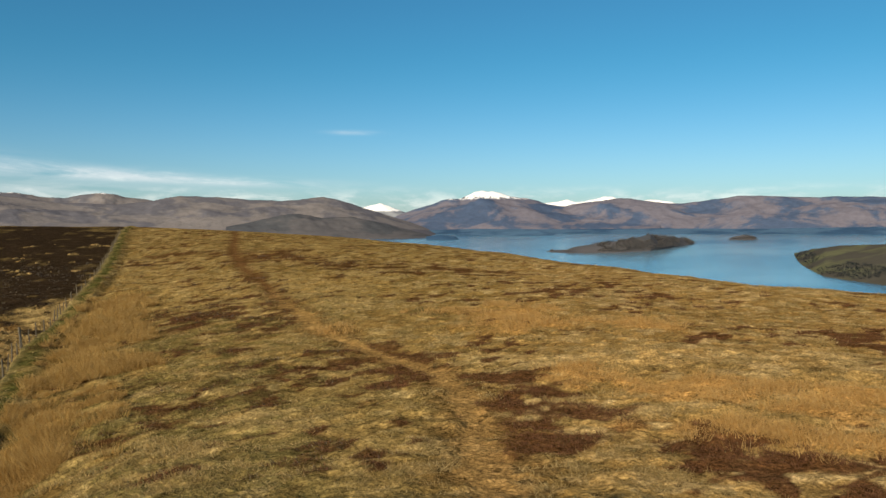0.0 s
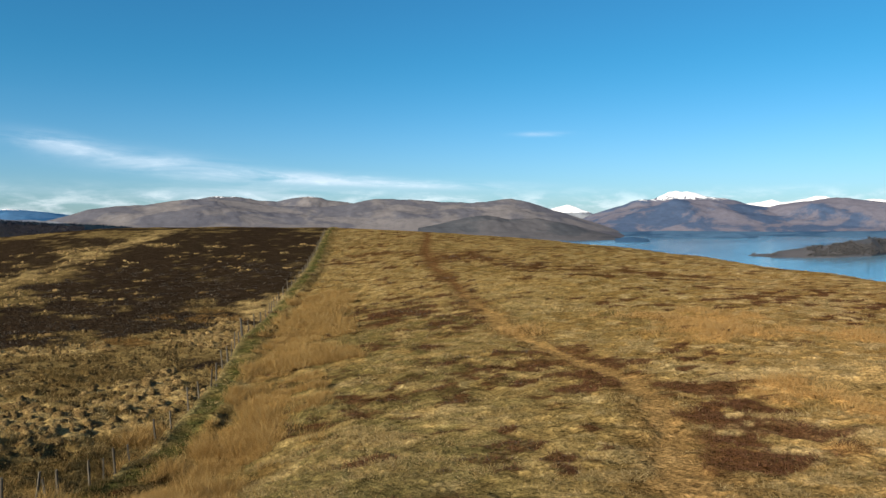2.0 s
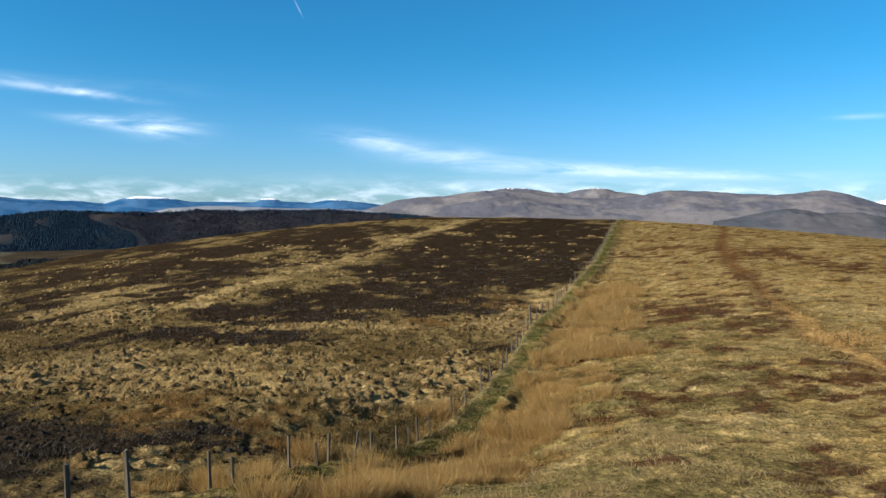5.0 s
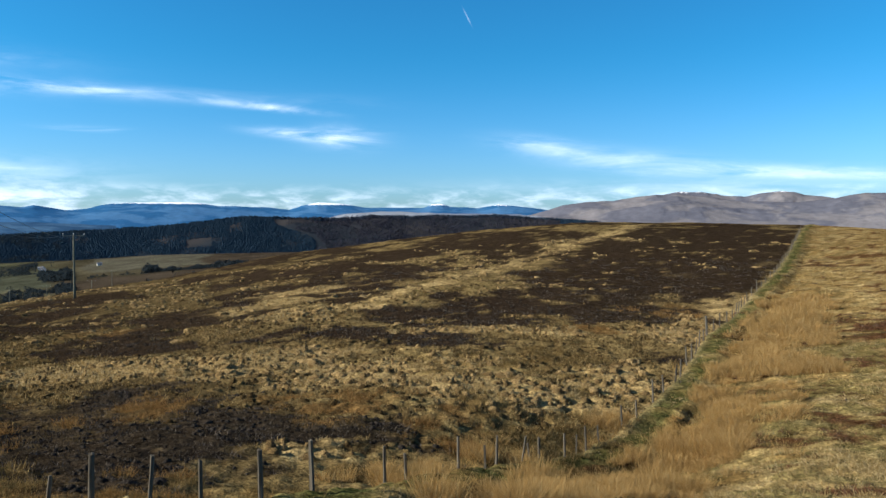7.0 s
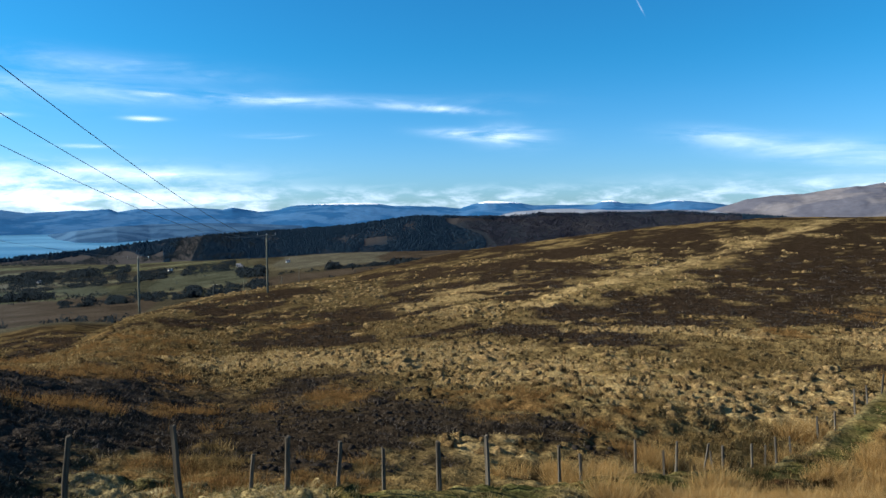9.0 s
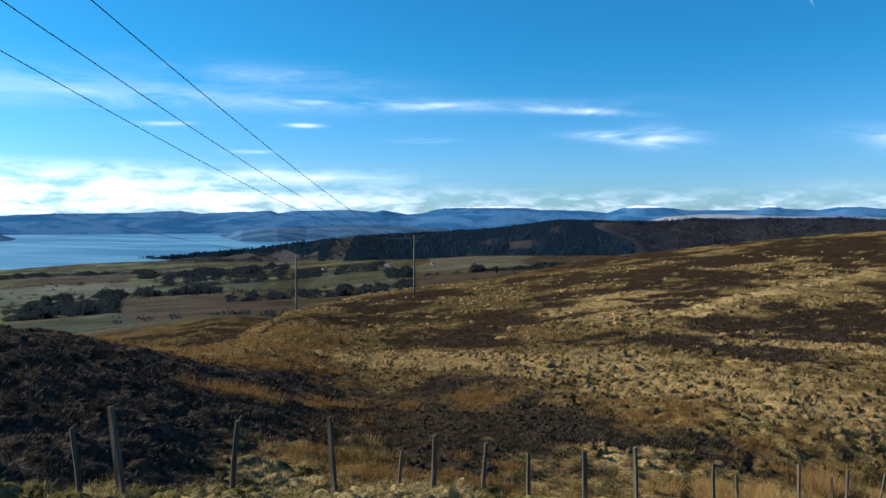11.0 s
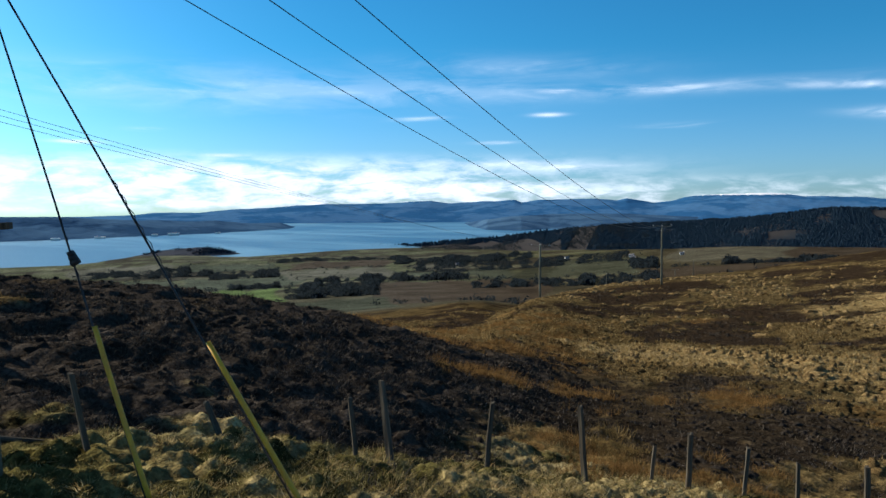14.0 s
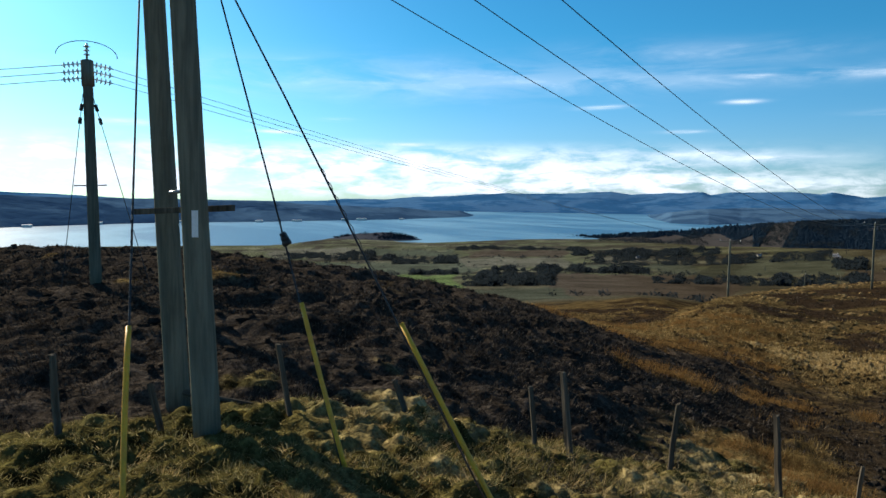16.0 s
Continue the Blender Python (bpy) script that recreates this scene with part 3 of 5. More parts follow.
def land_cover(x, y):
    """What grows where: weights from 0 to 1."""
    r = np.hypot(x, y)
    az = np.degrees(np.arctan2(-x, y))
    fence, side = from_line(x, y, FENCE_LINE)
    track, _ = from_line(x, y, PATH_LINE)
    west = (side < 0) & (az > -40) & (az < 120)
    blotch = fbm(x, y, 5.0, 4, 7)
    speck = fbm(x * 0.7, y, 1.6, 3, 17)
    heather = np.maximum(in_patches(x, y, HEATHER_FAR), in_patches(x, y, HEATHER_NEAR, 0.35))
    # the knoll beyond the fence is all heather
    knoll = smooth(33, 44, az + 60 * (r - 20) / 200) * smooth(0.3, 1.0, fence + 0.6 * speck) * (side < 0) * (1 - smooth(34, 46, r)) * (az < 150)
    heather = np.maximum(heather, knoll * smooth(-0.62, -0.45, blotch + 0.4 * speck))
    moorland = west & (r > 60)
    heather = np.maximum(heather, moorland * smooth(-0.01, 0.08, fbm(x * 1.2, y * 0.8, 9, 4, 27)) * 0.9)
    strip, _ = from_line(x, y, PALE_BANK)
    pale = np.maximum(in_patches(x, y, PALE + PALE_EAST, 0.4), 1 - smooth(0.6, 1.5, strip / np.clip(r / 75, 0.8, 2.0) + 2.2 * speck))
    heather = heather * (1 - 0.85 * pale) * np.where(side < 0, 1.0, 0.0)
    heather = heather * (1 - (0.8 - 0.45 * knoll) * smooth(0.22, 0.36, speck + 0.2 * blotch - 0.22 * (r < 48) - 0.05 * (r > 60)))
    rusty = np.maximum(in_patches(x, y, RUSTY_FAR + RUSTY_NEAR, 0.4) * smooth(-0.26, -0.10, speck + 0.3 * blotch + 0.5 * fbm(x * 0.8, y, 0.6, 2, 74)), (side >= 0) * smooth(0.25, 0.33, 0.55 * speck + 0.6 * fbm(x * 0.7, y, 0.8, 3, 73) + 0.5 * fbm(x, y, 5, 2, 71)))
    clumpy = smooth(-0.12, 0.02, fbm(x, y, 1.3, 2, 61) + 0.3 * speck)
    russet = in_patches(x, y, MOOR_RUSHES + HOLLOW_RUSHES, 0.5) * clumpy
    rush = in_patches(x, y, FENCE_RUSHES + LOOSE_RUSHES, 0.45)
    sedge = in_patches(x, y, SEDGE + RUSH_FRINGE, 0.5) * smooth(-0.3, -0.1, speck + 0.3 * blotch)
    heather = heather * (1 - 0.9 * np.maximum(np.maximum(rush, 0.8 * russet), sedge * smooth(0.02, 0.2, fbm(x, y, 1.8, 2, 93))))
    path = 1 - smooth(0.36, 0.68, track + 0.5 * speck + 0.5 * fbm(x, y, 0.5, 2, 75))
    rise = (1 - smooth(0.6, 1.5, np.abs(fence - 0.8))) * (side >= 0) * (r < 225)
    bank = (1 - smooth(0.45, 0.95, np.abs(fence - 0.7 + 0.5 * speck))) * (side >= 0) * (r < 225)
    green = smooth(-0.05, 0.25, fbm(x, y, 12, 3, 91) + 0.25 * blotch)
    r3, _, r4, _ = around(FAR_LAND, az)
    vale = smooth(1.15, 1.6, r / np.where(az > 33, r4, r3)) * (az > 2) * (az < 150)
    return dict(straw=(1 - west) * smooth(0.03, 0.16, fbm(x, y, 1.0, 3, 101) + 0.25 * blotch + 0.10 * pale - 0.04), tufty=fbm(x, y, 0.65, 3, 103), heather=heather, rusty=rusty * (1 - vale), rush=rush, russet=russet, sedge=sedge, pale=pale, path=path, bank=bank, rise=rise, green=green, vale=vale, speck=speck, blotch=blotch, west=west, knoll=knoll, track=track, by_pole=(r < 17) & (az > 20), ditch=(1 - smooth(0.2, 0.6, np.abs(fence - 2.4 + 0.8 * speck))) * smooth(-0.08, 0.1, fbm(x, y, 2.2, 2, 57)) * (side >= 0) * (r < 140) * (az < 30), hum=hummocks(x, y, r), fence=fence)


# fields of the valley: bearings, distances, cover
PASTURE = dict(bright=(0.135, 0.160, 0.052), green=(0.098, 0.096, 0.058), pale=(0.150, 0.128, 0.082), brown=(0.092, 0.066, 0.042), olive=(0.072, 0.068, 0.04))
FIELDS = [(35.0, 48.7, 240, 510, "brown"), (15.4, 27.1, 200, 520, "brown"), (9.4, 19.1, 200, 860, "brown"), (47, 57, 200, 320, "olive"), (55.7, 61.2, 330, 495, "bright"), (54.3, 63, 505, 672, "green"),
          (62.9, 68, 330, 660, "green"), (68.5, 76, 400, 700, "pale"), (47.2, 55.7, 605, 760, "pale"), (55.7, 62.5, 800, 940, "green"), (63, 70, 780, 960, "pale"), (47.6, 55.2, 775, 930, "brown"),
          (40.9, 45, 690, 780, "pale"), (37.6, 40.9, 520, 673, "green"), (27.9, 34.8, 480, 700, "green"), (17.8, 25.8, 577, 830, "pale"), (34.8, 37.4, 478, 640, "olive"), (42, 47, 590, 660, "green")]
WOODS = [(48.2, 55.4, 345, 520, 4.4), (55.9, 60.9, 655, 780, 4.2), (60.5, 66.1, 725, 800, 3.6), (55.9, 59.3, 500, 535, 3.4), (41.2, 49.3, 520, 575, 4.6), (36.3, 47, 800, 960, 5.0), (34.8, 40.9, 400, 460, 3.6), (26.8, 34.8, 385, 455, 3.4),
         (15, 22, 520, 560, 4.0), (62.3, 70, 770, 850, 4.2), (26.9, 29, 520, 640, 4.0), (49, 53, 545, 575, 4.0), (70, 80, 705, 760, 4.0), (29, 46, 640, 800, 2.8), (46, 56, 930, 1000, 3.4)]


def in_field(az, r, a0, a1, r0, r1):
    """1 within a field between two bearings and two distances, with slightly crooked sides."""
    near = (az > a0 - 1) & (az < a1 + 1) & (r > r0 * 0.9) & (r < r1 * 1.1)
    if not near.any():
        return np.zeros(az.shape)
    bent = az + 0.5 * np.sin(r / 37.0 + a0)
    deep = r * (1 + 0.02 * np.sin(az * 1.9 + a1) + 0.01 * np.sin(az * 5.1))
    return near * smooth(a0 - 0.12, a0 + 0.12, bent) * (1 - smooth(a1 - 0.12, a1 + 0.12, bent)) * smooth(r0 * 0.99, r0 * 1.01, deep) * (1 - smooth(r1 * 0.985, r1 * 1.005, deep))


def blend(c, w, rgb):
    return c + (np.asarray(rgb) - c) * np.clip(w, 0, 1)[..., None]


def cover_colour(x, y):
    k = land_cover(x, y)
    r = np.hypot(x, y)
    az_here = np.degrees(np.arctan2(-x, y))
    c = np.broadcast_to(np.array((0.33, 0.228, 0.092)), (*x.shape, 3)).copy()
    c = blend(c, k["green"] * 0.7, (0.215, 0.155, 0.05))
    c = blend(c, smooth(0.0, 0.3, k["blotch"]) * 0.6, (0.44, 0.305, 0.115))
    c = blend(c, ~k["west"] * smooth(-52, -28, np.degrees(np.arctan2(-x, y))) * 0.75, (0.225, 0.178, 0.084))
    c = blend(c, ~k["west"] * smooth(26, 48, r) * 0.6, (0.275, 0.168, 0.06))
    c = blend(c, k["pale"] * 0.7, (0.50, 0.358, 0.162))
    c = blend(c, k["west"] * 0.8 * (1 - 0.85 * k["pale"]), (0.150, 0.108, 0.046))
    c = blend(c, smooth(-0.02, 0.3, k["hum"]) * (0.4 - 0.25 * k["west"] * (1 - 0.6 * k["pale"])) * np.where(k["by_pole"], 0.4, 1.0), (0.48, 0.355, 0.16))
    c = blend(c, k["straw"] * (0.5 - 0.22 * smooth(-52, -40, az_here)), (0.58, 0.47, 0.265))
    c = blend(c, ~k["west"] * smooth(0.06, 0.18, k["tufty"]) * 0.55, (0.165, 0.128, 0.056))
    # hollows go peat brown, which also paints in the shade between tussocks
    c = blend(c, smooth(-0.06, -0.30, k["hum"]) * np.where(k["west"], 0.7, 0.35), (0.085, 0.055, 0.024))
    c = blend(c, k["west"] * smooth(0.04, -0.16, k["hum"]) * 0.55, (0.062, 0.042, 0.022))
    c = blend(c, k["rush"] * 0.85, (0.255, 0.162, 0.060))
    c = blend(c, k["rush"] * 0.9 * smooth(-50, -56, az_here), (0.47, 0.295, 0.115))
    c = blend(c, smooth(0.04, 0.25, k["rush"]) * (1 - smooth(0.35, 0.7, k["rush"])) * 0.45 * (az_here > -50), (0.085, 0.072, 0.028))
    c = blend(c, k["sedge"] * 0.85, (0.145, 0.094, 0.036))
    c = blend(c, k["russet"] * 0.8, (0.165, 0.094, 0.034))
    c = blend(c, k["rusty"] * 0.9, (0.092, 0.043, 0.022))
    c = blend(c, k["heather"] * 0.95, (0.027, 0.021, 0.0165))
    c = blend(c, k["heather"] * 0.95 * smooth(38, 58, r), (0.036, 0.0245, 0.016))
    # knoll heather is painted paler for the glare that veils it
    c = blend(c, k["heather"] * k["knoll"] * 0.9, (0.056, 0.047, 0.040))
    moss = ~k["west"] * smooth(-46, -36, az_here) * (1 - smooth(-6, 4, az_here)) * (1 - smooth(55, 80, r)) * smooth(-0.12, 0.1, fbm(x, y, 1.5, 3, 63) + 0.3 * k["speck"])
    c = blend(c, moss * 0.5 * (1 - k["rush"]), (0.125, 0.118, 0.046))
    # mossy bank, its green darkened for the side turned from the sun
    c = blend(c, k["bank"] * np.clip(0.9 - 1.0 * k["hum"], 0, 1), (0.078, 0.084, 0.029))
    turf = k["by_pole"] * (1 - smooth(3.5, 6.0, k["fence"] + 2 * k["speck"])) * (1 - k["heather"])
    c = blend(c, turf * 0.9, (0.112, 0.100, 0.038))
    # straw-pale tops and near-black hollows paint sun and shade onto the bumps
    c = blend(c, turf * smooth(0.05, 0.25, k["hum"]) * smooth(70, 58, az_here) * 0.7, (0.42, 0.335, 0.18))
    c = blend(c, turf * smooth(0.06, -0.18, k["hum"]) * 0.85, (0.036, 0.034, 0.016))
    c = blend(c, k["ditch"] * 0.35, (0.06, 0.048, 0.022))
    c = blend(c, (1 - smooth(0.15, 0.6, k["fence"])) * 0.4 * (r > 25), (0.25, 0.21, 0.12))
    c = blend(c, (1 - smooth(0.7, 1.8, k["track"] + 0.8 * k["speck"])) * 0.55, (0.15, 0.085, 0.036))
    c = blend(c, k["path"] * 0.8 * (1 - smooth(60, 85, r)), (0.40, 0.255, 0.108))
    c = blend(c, k["path"] * 0.9 * smooth(60, 85, r), (0.16, 0.085, 0.038))
    # by bearing: colour darkened westwards, made warmer and paler on the open hill to the east
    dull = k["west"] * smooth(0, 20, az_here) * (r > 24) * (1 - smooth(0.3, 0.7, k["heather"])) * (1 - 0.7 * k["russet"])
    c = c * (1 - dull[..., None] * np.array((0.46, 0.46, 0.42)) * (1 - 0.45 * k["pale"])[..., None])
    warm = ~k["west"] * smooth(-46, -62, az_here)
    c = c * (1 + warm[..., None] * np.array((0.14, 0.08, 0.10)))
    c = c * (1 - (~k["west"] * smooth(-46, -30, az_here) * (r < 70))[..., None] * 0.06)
    # the valley: rough moor first, then pastures and brown fields
    az = np.degrees(np.arctan2(-x, y))
    wild = fbm(x, y, 40, 3, 33)
    vale = np.broadcast_to(np.array((0.098, 0.078, 0.043)), c.shape) * (1 + 0.9 * wild)[..., None]
    fx, fy = field_frame(x, y)
    d1, d2, who = cells(fx, fy, 44.0, 5)
    farmed = smooth(340, 460, r + 60 * fbm(x, y, 60, 2, 35)) * smooth(26, 32, az)
    strip = np.where((who < 0.4)[..., None], (0.135, 0.130, 0.062), np.where((who < 0.6)[..., None], (0.195, 0.175, 0.098), (0.066, 0.055, 0.038)))
    vale = vale + (strip - vale) * (0.7 * farmed)[..., None]
    for a0, a1, r0, r1, tint in FIELDS:
        vale = blend(vale, in_field(az, r, a0, a1, r0, r1), np.array(PASTURE[tint]))
    # blue gain and westward paling put distance haze into the field colours
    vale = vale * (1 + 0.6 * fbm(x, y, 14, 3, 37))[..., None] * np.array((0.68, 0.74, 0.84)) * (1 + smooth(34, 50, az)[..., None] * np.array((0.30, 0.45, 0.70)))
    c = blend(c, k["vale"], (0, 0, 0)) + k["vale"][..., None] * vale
    c = np.where(k["west"][..., None] | (k["vale"] > 0.5)[..., None], c, c * np.array((0.97, 0.945, 0.87)))
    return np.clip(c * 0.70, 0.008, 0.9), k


def land_height(x, y, k=None):
    """The land's form with its tussocks, hummocks and bank."""
    r = np.hypot(x, y)
    if k is None:
        k = land_cover(x, y)
    z = bare_height(x, y)
    near = np.clip(r / 8.0, 0.15, 1)
    z = z + near * 0.55 * fbm(x, y, 14, 2, 41) * (1 - smooth(150, 400, r))
    hum = k["hum"]
    z = z + near * np.where(k["by_pole"], 0.22, np.clip(r / 22.0, 0.45, 1.25)) * (0.20 + 0.05 * k["pale"] + 0.04 * k["west"] + 0.05 * k["heather"] + 0.02 * k["bank"] + 0.05 * k["by_pole"]) * hum * np.where(k["west"] | k["by_pole"], 1.0, 0.75) * (1 - 0.45 * k["heather"]) * (1 - smooth(140, 260, r)) * (1 - 0.8 * k["path"])
    z = z + 0.09 * fbm(x, y, 0.42, 2, 45) * (1 - smooth(35, 80, r)) * near * (1 - 0.6 * k["path"])
    z = z + k["rise"] * 0.26 * smooth(9, 19, r) - k["ditch"] * 0.16 - k["path"] * 0.06 + 0.10 * np.maximum(k["rush"], k["sedge"])
    # the fence runs along a shallow trough
    z = z - np.interp(r, (10, 14, 18, 23, 29, 34, 42), (0.0, 0.16, 0.3, 0.72, 0.75, 0.5, 0.0)) * np.exp(-(k["fence"] / 4.5) ** 2)
    lumps = 0.46 - 1.3 * np.abs(fbm(x * 0.8 + y * 0.5, (y - x * 0.4) * 0.55, 0.62, 3, 99)) + 0.7 * fbm(x, y, 0.24, 2, 98)
    z = z + k["by_pole"] * (1 - smooth(2.5, 5, k["fence"])) * (1 - 0.7 * k["heather"]) * 0.27 * lumps
    z = z + k["heather"] * k["knoll"] * (0.30 * fbm(x, y, 1.1, 3, 105) + 0.12 * fbm(x, y, 0.4, 2, 106)) * smooth(0.6, 2.0, k["fence"])
    far = smooth(250, 600, r)
    return z + far * 2.2 * fbm(x, y, 160, 3, 47) * (z > SEA + 2)


def ground_mesh():
    seen = np.radians(np.arange(-84.0, 96.0, 0.25))
    rest = np.radians(np.arange(97.0, 275.0, 2.0))
    az = np.concatenate([seen, rest])
    r = np.concatenate([[0.02], np.geomspace(0.5, 4.0, 16), np.geomspace(4.06, 100, 450), np.geomspace(101.2, 260, 80), np.geomspace(267, 4950, 95)])
    A, R = np.meshgrid(az, r)
    x, y = -np.sin(A) * R, np.cos(A) * R
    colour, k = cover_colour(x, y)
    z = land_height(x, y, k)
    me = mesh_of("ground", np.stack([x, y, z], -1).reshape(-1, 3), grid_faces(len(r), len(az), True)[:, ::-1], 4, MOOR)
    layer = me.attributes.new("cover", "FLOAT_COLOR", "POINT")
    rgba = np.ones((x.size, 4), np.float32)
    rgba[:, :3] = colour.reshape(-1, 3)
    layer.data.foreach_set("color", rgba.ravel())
    return me


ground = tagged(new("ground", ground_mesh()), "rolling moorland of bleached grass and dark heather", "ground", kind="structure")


def ring(name, a0, a1, r0, r1, z, mat):
    az = np.radians(np.arange(a0, a1 + 0.01, 1.0))
    r = np.geomspace(r0, r1, 40)
    A, R = np.meshgrid(az, r)
    return mesh_of(name, np.stack([-np.sin(A) * R, np.cos(A) * R, np.full(A.shape, z)], -1).reshape(-1, 3), grid_faces(len(r), len(az))[:, ::-1], 4, mat)


tagged(new("water", ring("water", -125, -20, 300, 4950, SEA, LOCH_WATER)), "calm blue freshwater loch with islands", "lake", kind="structure")
tagged(new("water", ring("water", 24, 160, 700, 4950, SEA, FIRTH_WATER)), "wide blue sea firth beyond the fields", "sea", kind="structure")


# ---- hills round the water ----
def hill_range(name, label, skyline, front, crest, mat, snow_from=None, snow_depth=12.0, rough=0.12, step=0.12, shore=None, kind="structure"):
    """A ridge: bearings and heights (degrees) of its skyline, the distance of its foot and its crest. shore: the foot's distance by bearing."""
    sk = np.array(skyline, float)
    az = np.arange(min(sk[:, 0]), max(sk[:, 0]) + step / 2, step)
    order = np.argsort(sk[:, 0])
    el = np.interp(az, sk[order, 0], sk[order, 1])
    foot = np.full(az.shape, float(front)) if shore is None else np.interp(az, *np.array(sorted(shore)).T)
    top = foot * (crest / front)
    gentle = np.convolve(np.pad(el, 24, mode="edge"), np.hanning(49) / np.hanning(49).sum(), mode="valid")
    s = np.concatenate([np.linspace(0, 1, 34), [1.08, 1.2, 1.4]])
    S, EL = np.meshgrid(s, el, indexing="ij")
    _, SOFT = np.meshgrid(s, gentle, indexing="ij")
    EL = SOFT + (EL - SOFT) * np.clip(S, 0, 1) ** 4
    _, A = np.meshgrid(s, np.radians(az), indexing="ij")
    R = foot[None] + (top - foot)[None] * S
    x, y = -np.sin(A) * R, np.cos(A) * R
    peak = EYE + top[None] * np.tan(np.radians(EL))
    base = SEA - 6.0
    rise = np.where(S <= 1, np.clip(S, 0, 1) ** 0.8, 1 - (S - 1) * 1.6)
    folds = fbm(x, y, (crest - front) * 0.35 + 60, 5, 61)
    z = base + (peak - base) * rise * (1 + rough * 2 * folds * np.clip(4 * S * (1 - S), 0, 1))
    z = z + (peak - base) * 0.035 * fbm(x, y, (crest - front) * 0.08 + 15, 3, 63) * np.clip(S * 1.2, 0, 1)
    me = mesh_of(name, np.stack([x, y, z], -1).reshape(-1, 3), grid_faces(len(s), len(az)), 4, mat)
    layer = me.attributes.new("snow", "FLOAT", "POINT")
    lying = np.zeros(z.shape) if snow_from is None else np.clip(0.5 + (z - snow_from) / snow_depth, 0, 1.4)
    layer.data.foreach_set("value", lying.astype(np.float32).ravel())
    return tagged(new(name, me), label, kind=kind)


LUSS = [(-50.6, -1.9), (-49.8, -1.57), (-48, -0.75), (-46.7, -0.3), (-45.4, 0.1), (-43.3, 0.76), (-41.7, 1.32), (-40.3, 1.58), (-39.4, 1.48), (-38.4, 1.33), (-37.2, 1.28),
        (-35.1, 1.36), (-33.3, 1.5), (-30.0, 1.62), (-28.9, 1.5), (-28.2, 1.3), (-27.5, 1.2), (-25.5, 1.0), (-22, 1.1), (-19.7, 1.45), (-18.0, 1.6), (-16.2, 1.6), (-14.4, 1.38), (-13.1, 1.18), (-11.0, 1.06), (-9.3, 0.83), (-8.0, 0.4),
        (-6, -0.1), (-4.5, -0.6), (-3, -1.3)]
hill_range("backdrop_brown_hills", "smooth brown grassy hills across the loch", LUSS, 2860, 3500, HILL_BROWN, rough=0.16)
SNOWY = [(-29, 0.6), (-28.2, 1.2), (-27.2, 1.42), (-26.0, 1.6), (-25.4, 1.76), (-24.5, 1.8), (-23.2, 1.66), (-22.3, 1.42), (-21.4, 1.46), (-20.4, 1.6), (-19.6, 1.75), (-18.6, 1.78), (-17.9, 1.8), (-16, 1.5), (-14.4, 1.2), (-13, 0.6)]
hill_range("backdrop_snow_dusted_ridge", "brown ridge dusted with old snow", SNOWY, 3600, 4050, HILL_BROWN, 128.0, 26.0, rough=0.2)
hill_range("backdrop_snow_peak", "small bright snow peak", [(-47, 0.2), (-45.6, 0.75), (-44.7, 1.08), (-43.9, 0.95), (-42.8, 0.6), (-41.5, 0.2)], 4300, 4700, SNOW_M, 40.0, 8.0)
LOMOND = [(-44.5, -0.6), (-46.4, 0.3), (-47.6, 0.68), (-48.7, 0.98), (-49.4, 1.3), (-49.9, 1.43), (-50.9, 1.4), (-51.6, 1.7), (-52.1, 1.98), (-52.6, 2.06), (-53.0, 1.94), (-53.4, 2.0), (-54.0, 1.88), (-54.8, 1.55), (-55.9, 1.43),
          (-56.8, 1.22), (-57.7, 0.95), (-59, 0.75), (-60, 0.8), (-63, 0.6), (-66, 0.2)]
hill_range("backdrop_snow_capped_mountain", "broad mountain with a bright snow cap", LOMOND, 3700, 4350, HILL_DUSK, 112.0, 44.0, rough=0.2)
hill_range("backdrop_snow_fields", "distant snow-covered tops", [(-55, 0.4), (-56.2, 1.2), (-57.3, 1.0), (-58.4, 1.15), (-59.1, 1.3), (-59.8, 1.06), (-61.0, 1.26), (-61.8, 1.46), (-62.4, 1.54), (-63, 1.3), (-64, 1.12), (-65.2, 1.26), (-66.8, 1.04), (-68, 0.7)], 4450, 4760, SNOW_M, 30.0, 10.0)

EAST = [(-57.5, -0.6), (-58.3, 0.6), (-59.4, 0.9), (-61.1, 1.15), (-62.4, 1.3), (-63.2, 1.37), (-63.8, 1.35), (-64.8, 1.14), (-66.8, 0.9), (-68.4, 1.02), (-70.4, 1.28), (-71.5, 1.47), (-73.0, 1.41), (-74.8, 1.29), (-76.6, 1.24), (-78.3, 1.32),
        (-80.6, 1.24), (-84, 1.1), (-90, 1.2), (-100, 0.9)]
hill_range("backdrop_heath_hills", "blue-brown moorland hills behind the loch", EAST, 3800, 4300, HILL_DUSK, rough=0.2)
# a separate dark slope whose colour stands in for shade
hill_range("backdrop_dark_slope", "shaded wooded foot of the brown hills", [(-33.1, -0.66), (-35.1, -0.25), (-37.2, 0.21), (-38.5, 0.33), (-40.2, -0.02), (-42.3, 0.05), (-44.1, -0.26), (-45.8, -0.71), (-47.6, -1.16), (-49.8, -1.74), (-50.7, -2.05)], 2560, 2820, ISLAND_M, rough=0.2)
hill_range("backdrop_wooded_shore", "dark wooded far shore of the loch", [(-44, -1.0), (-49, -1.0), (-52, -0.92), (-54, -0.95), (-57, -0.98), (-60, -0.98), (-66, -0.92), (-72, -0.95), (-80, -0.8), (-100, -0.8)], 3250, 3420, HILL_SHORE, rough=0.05)
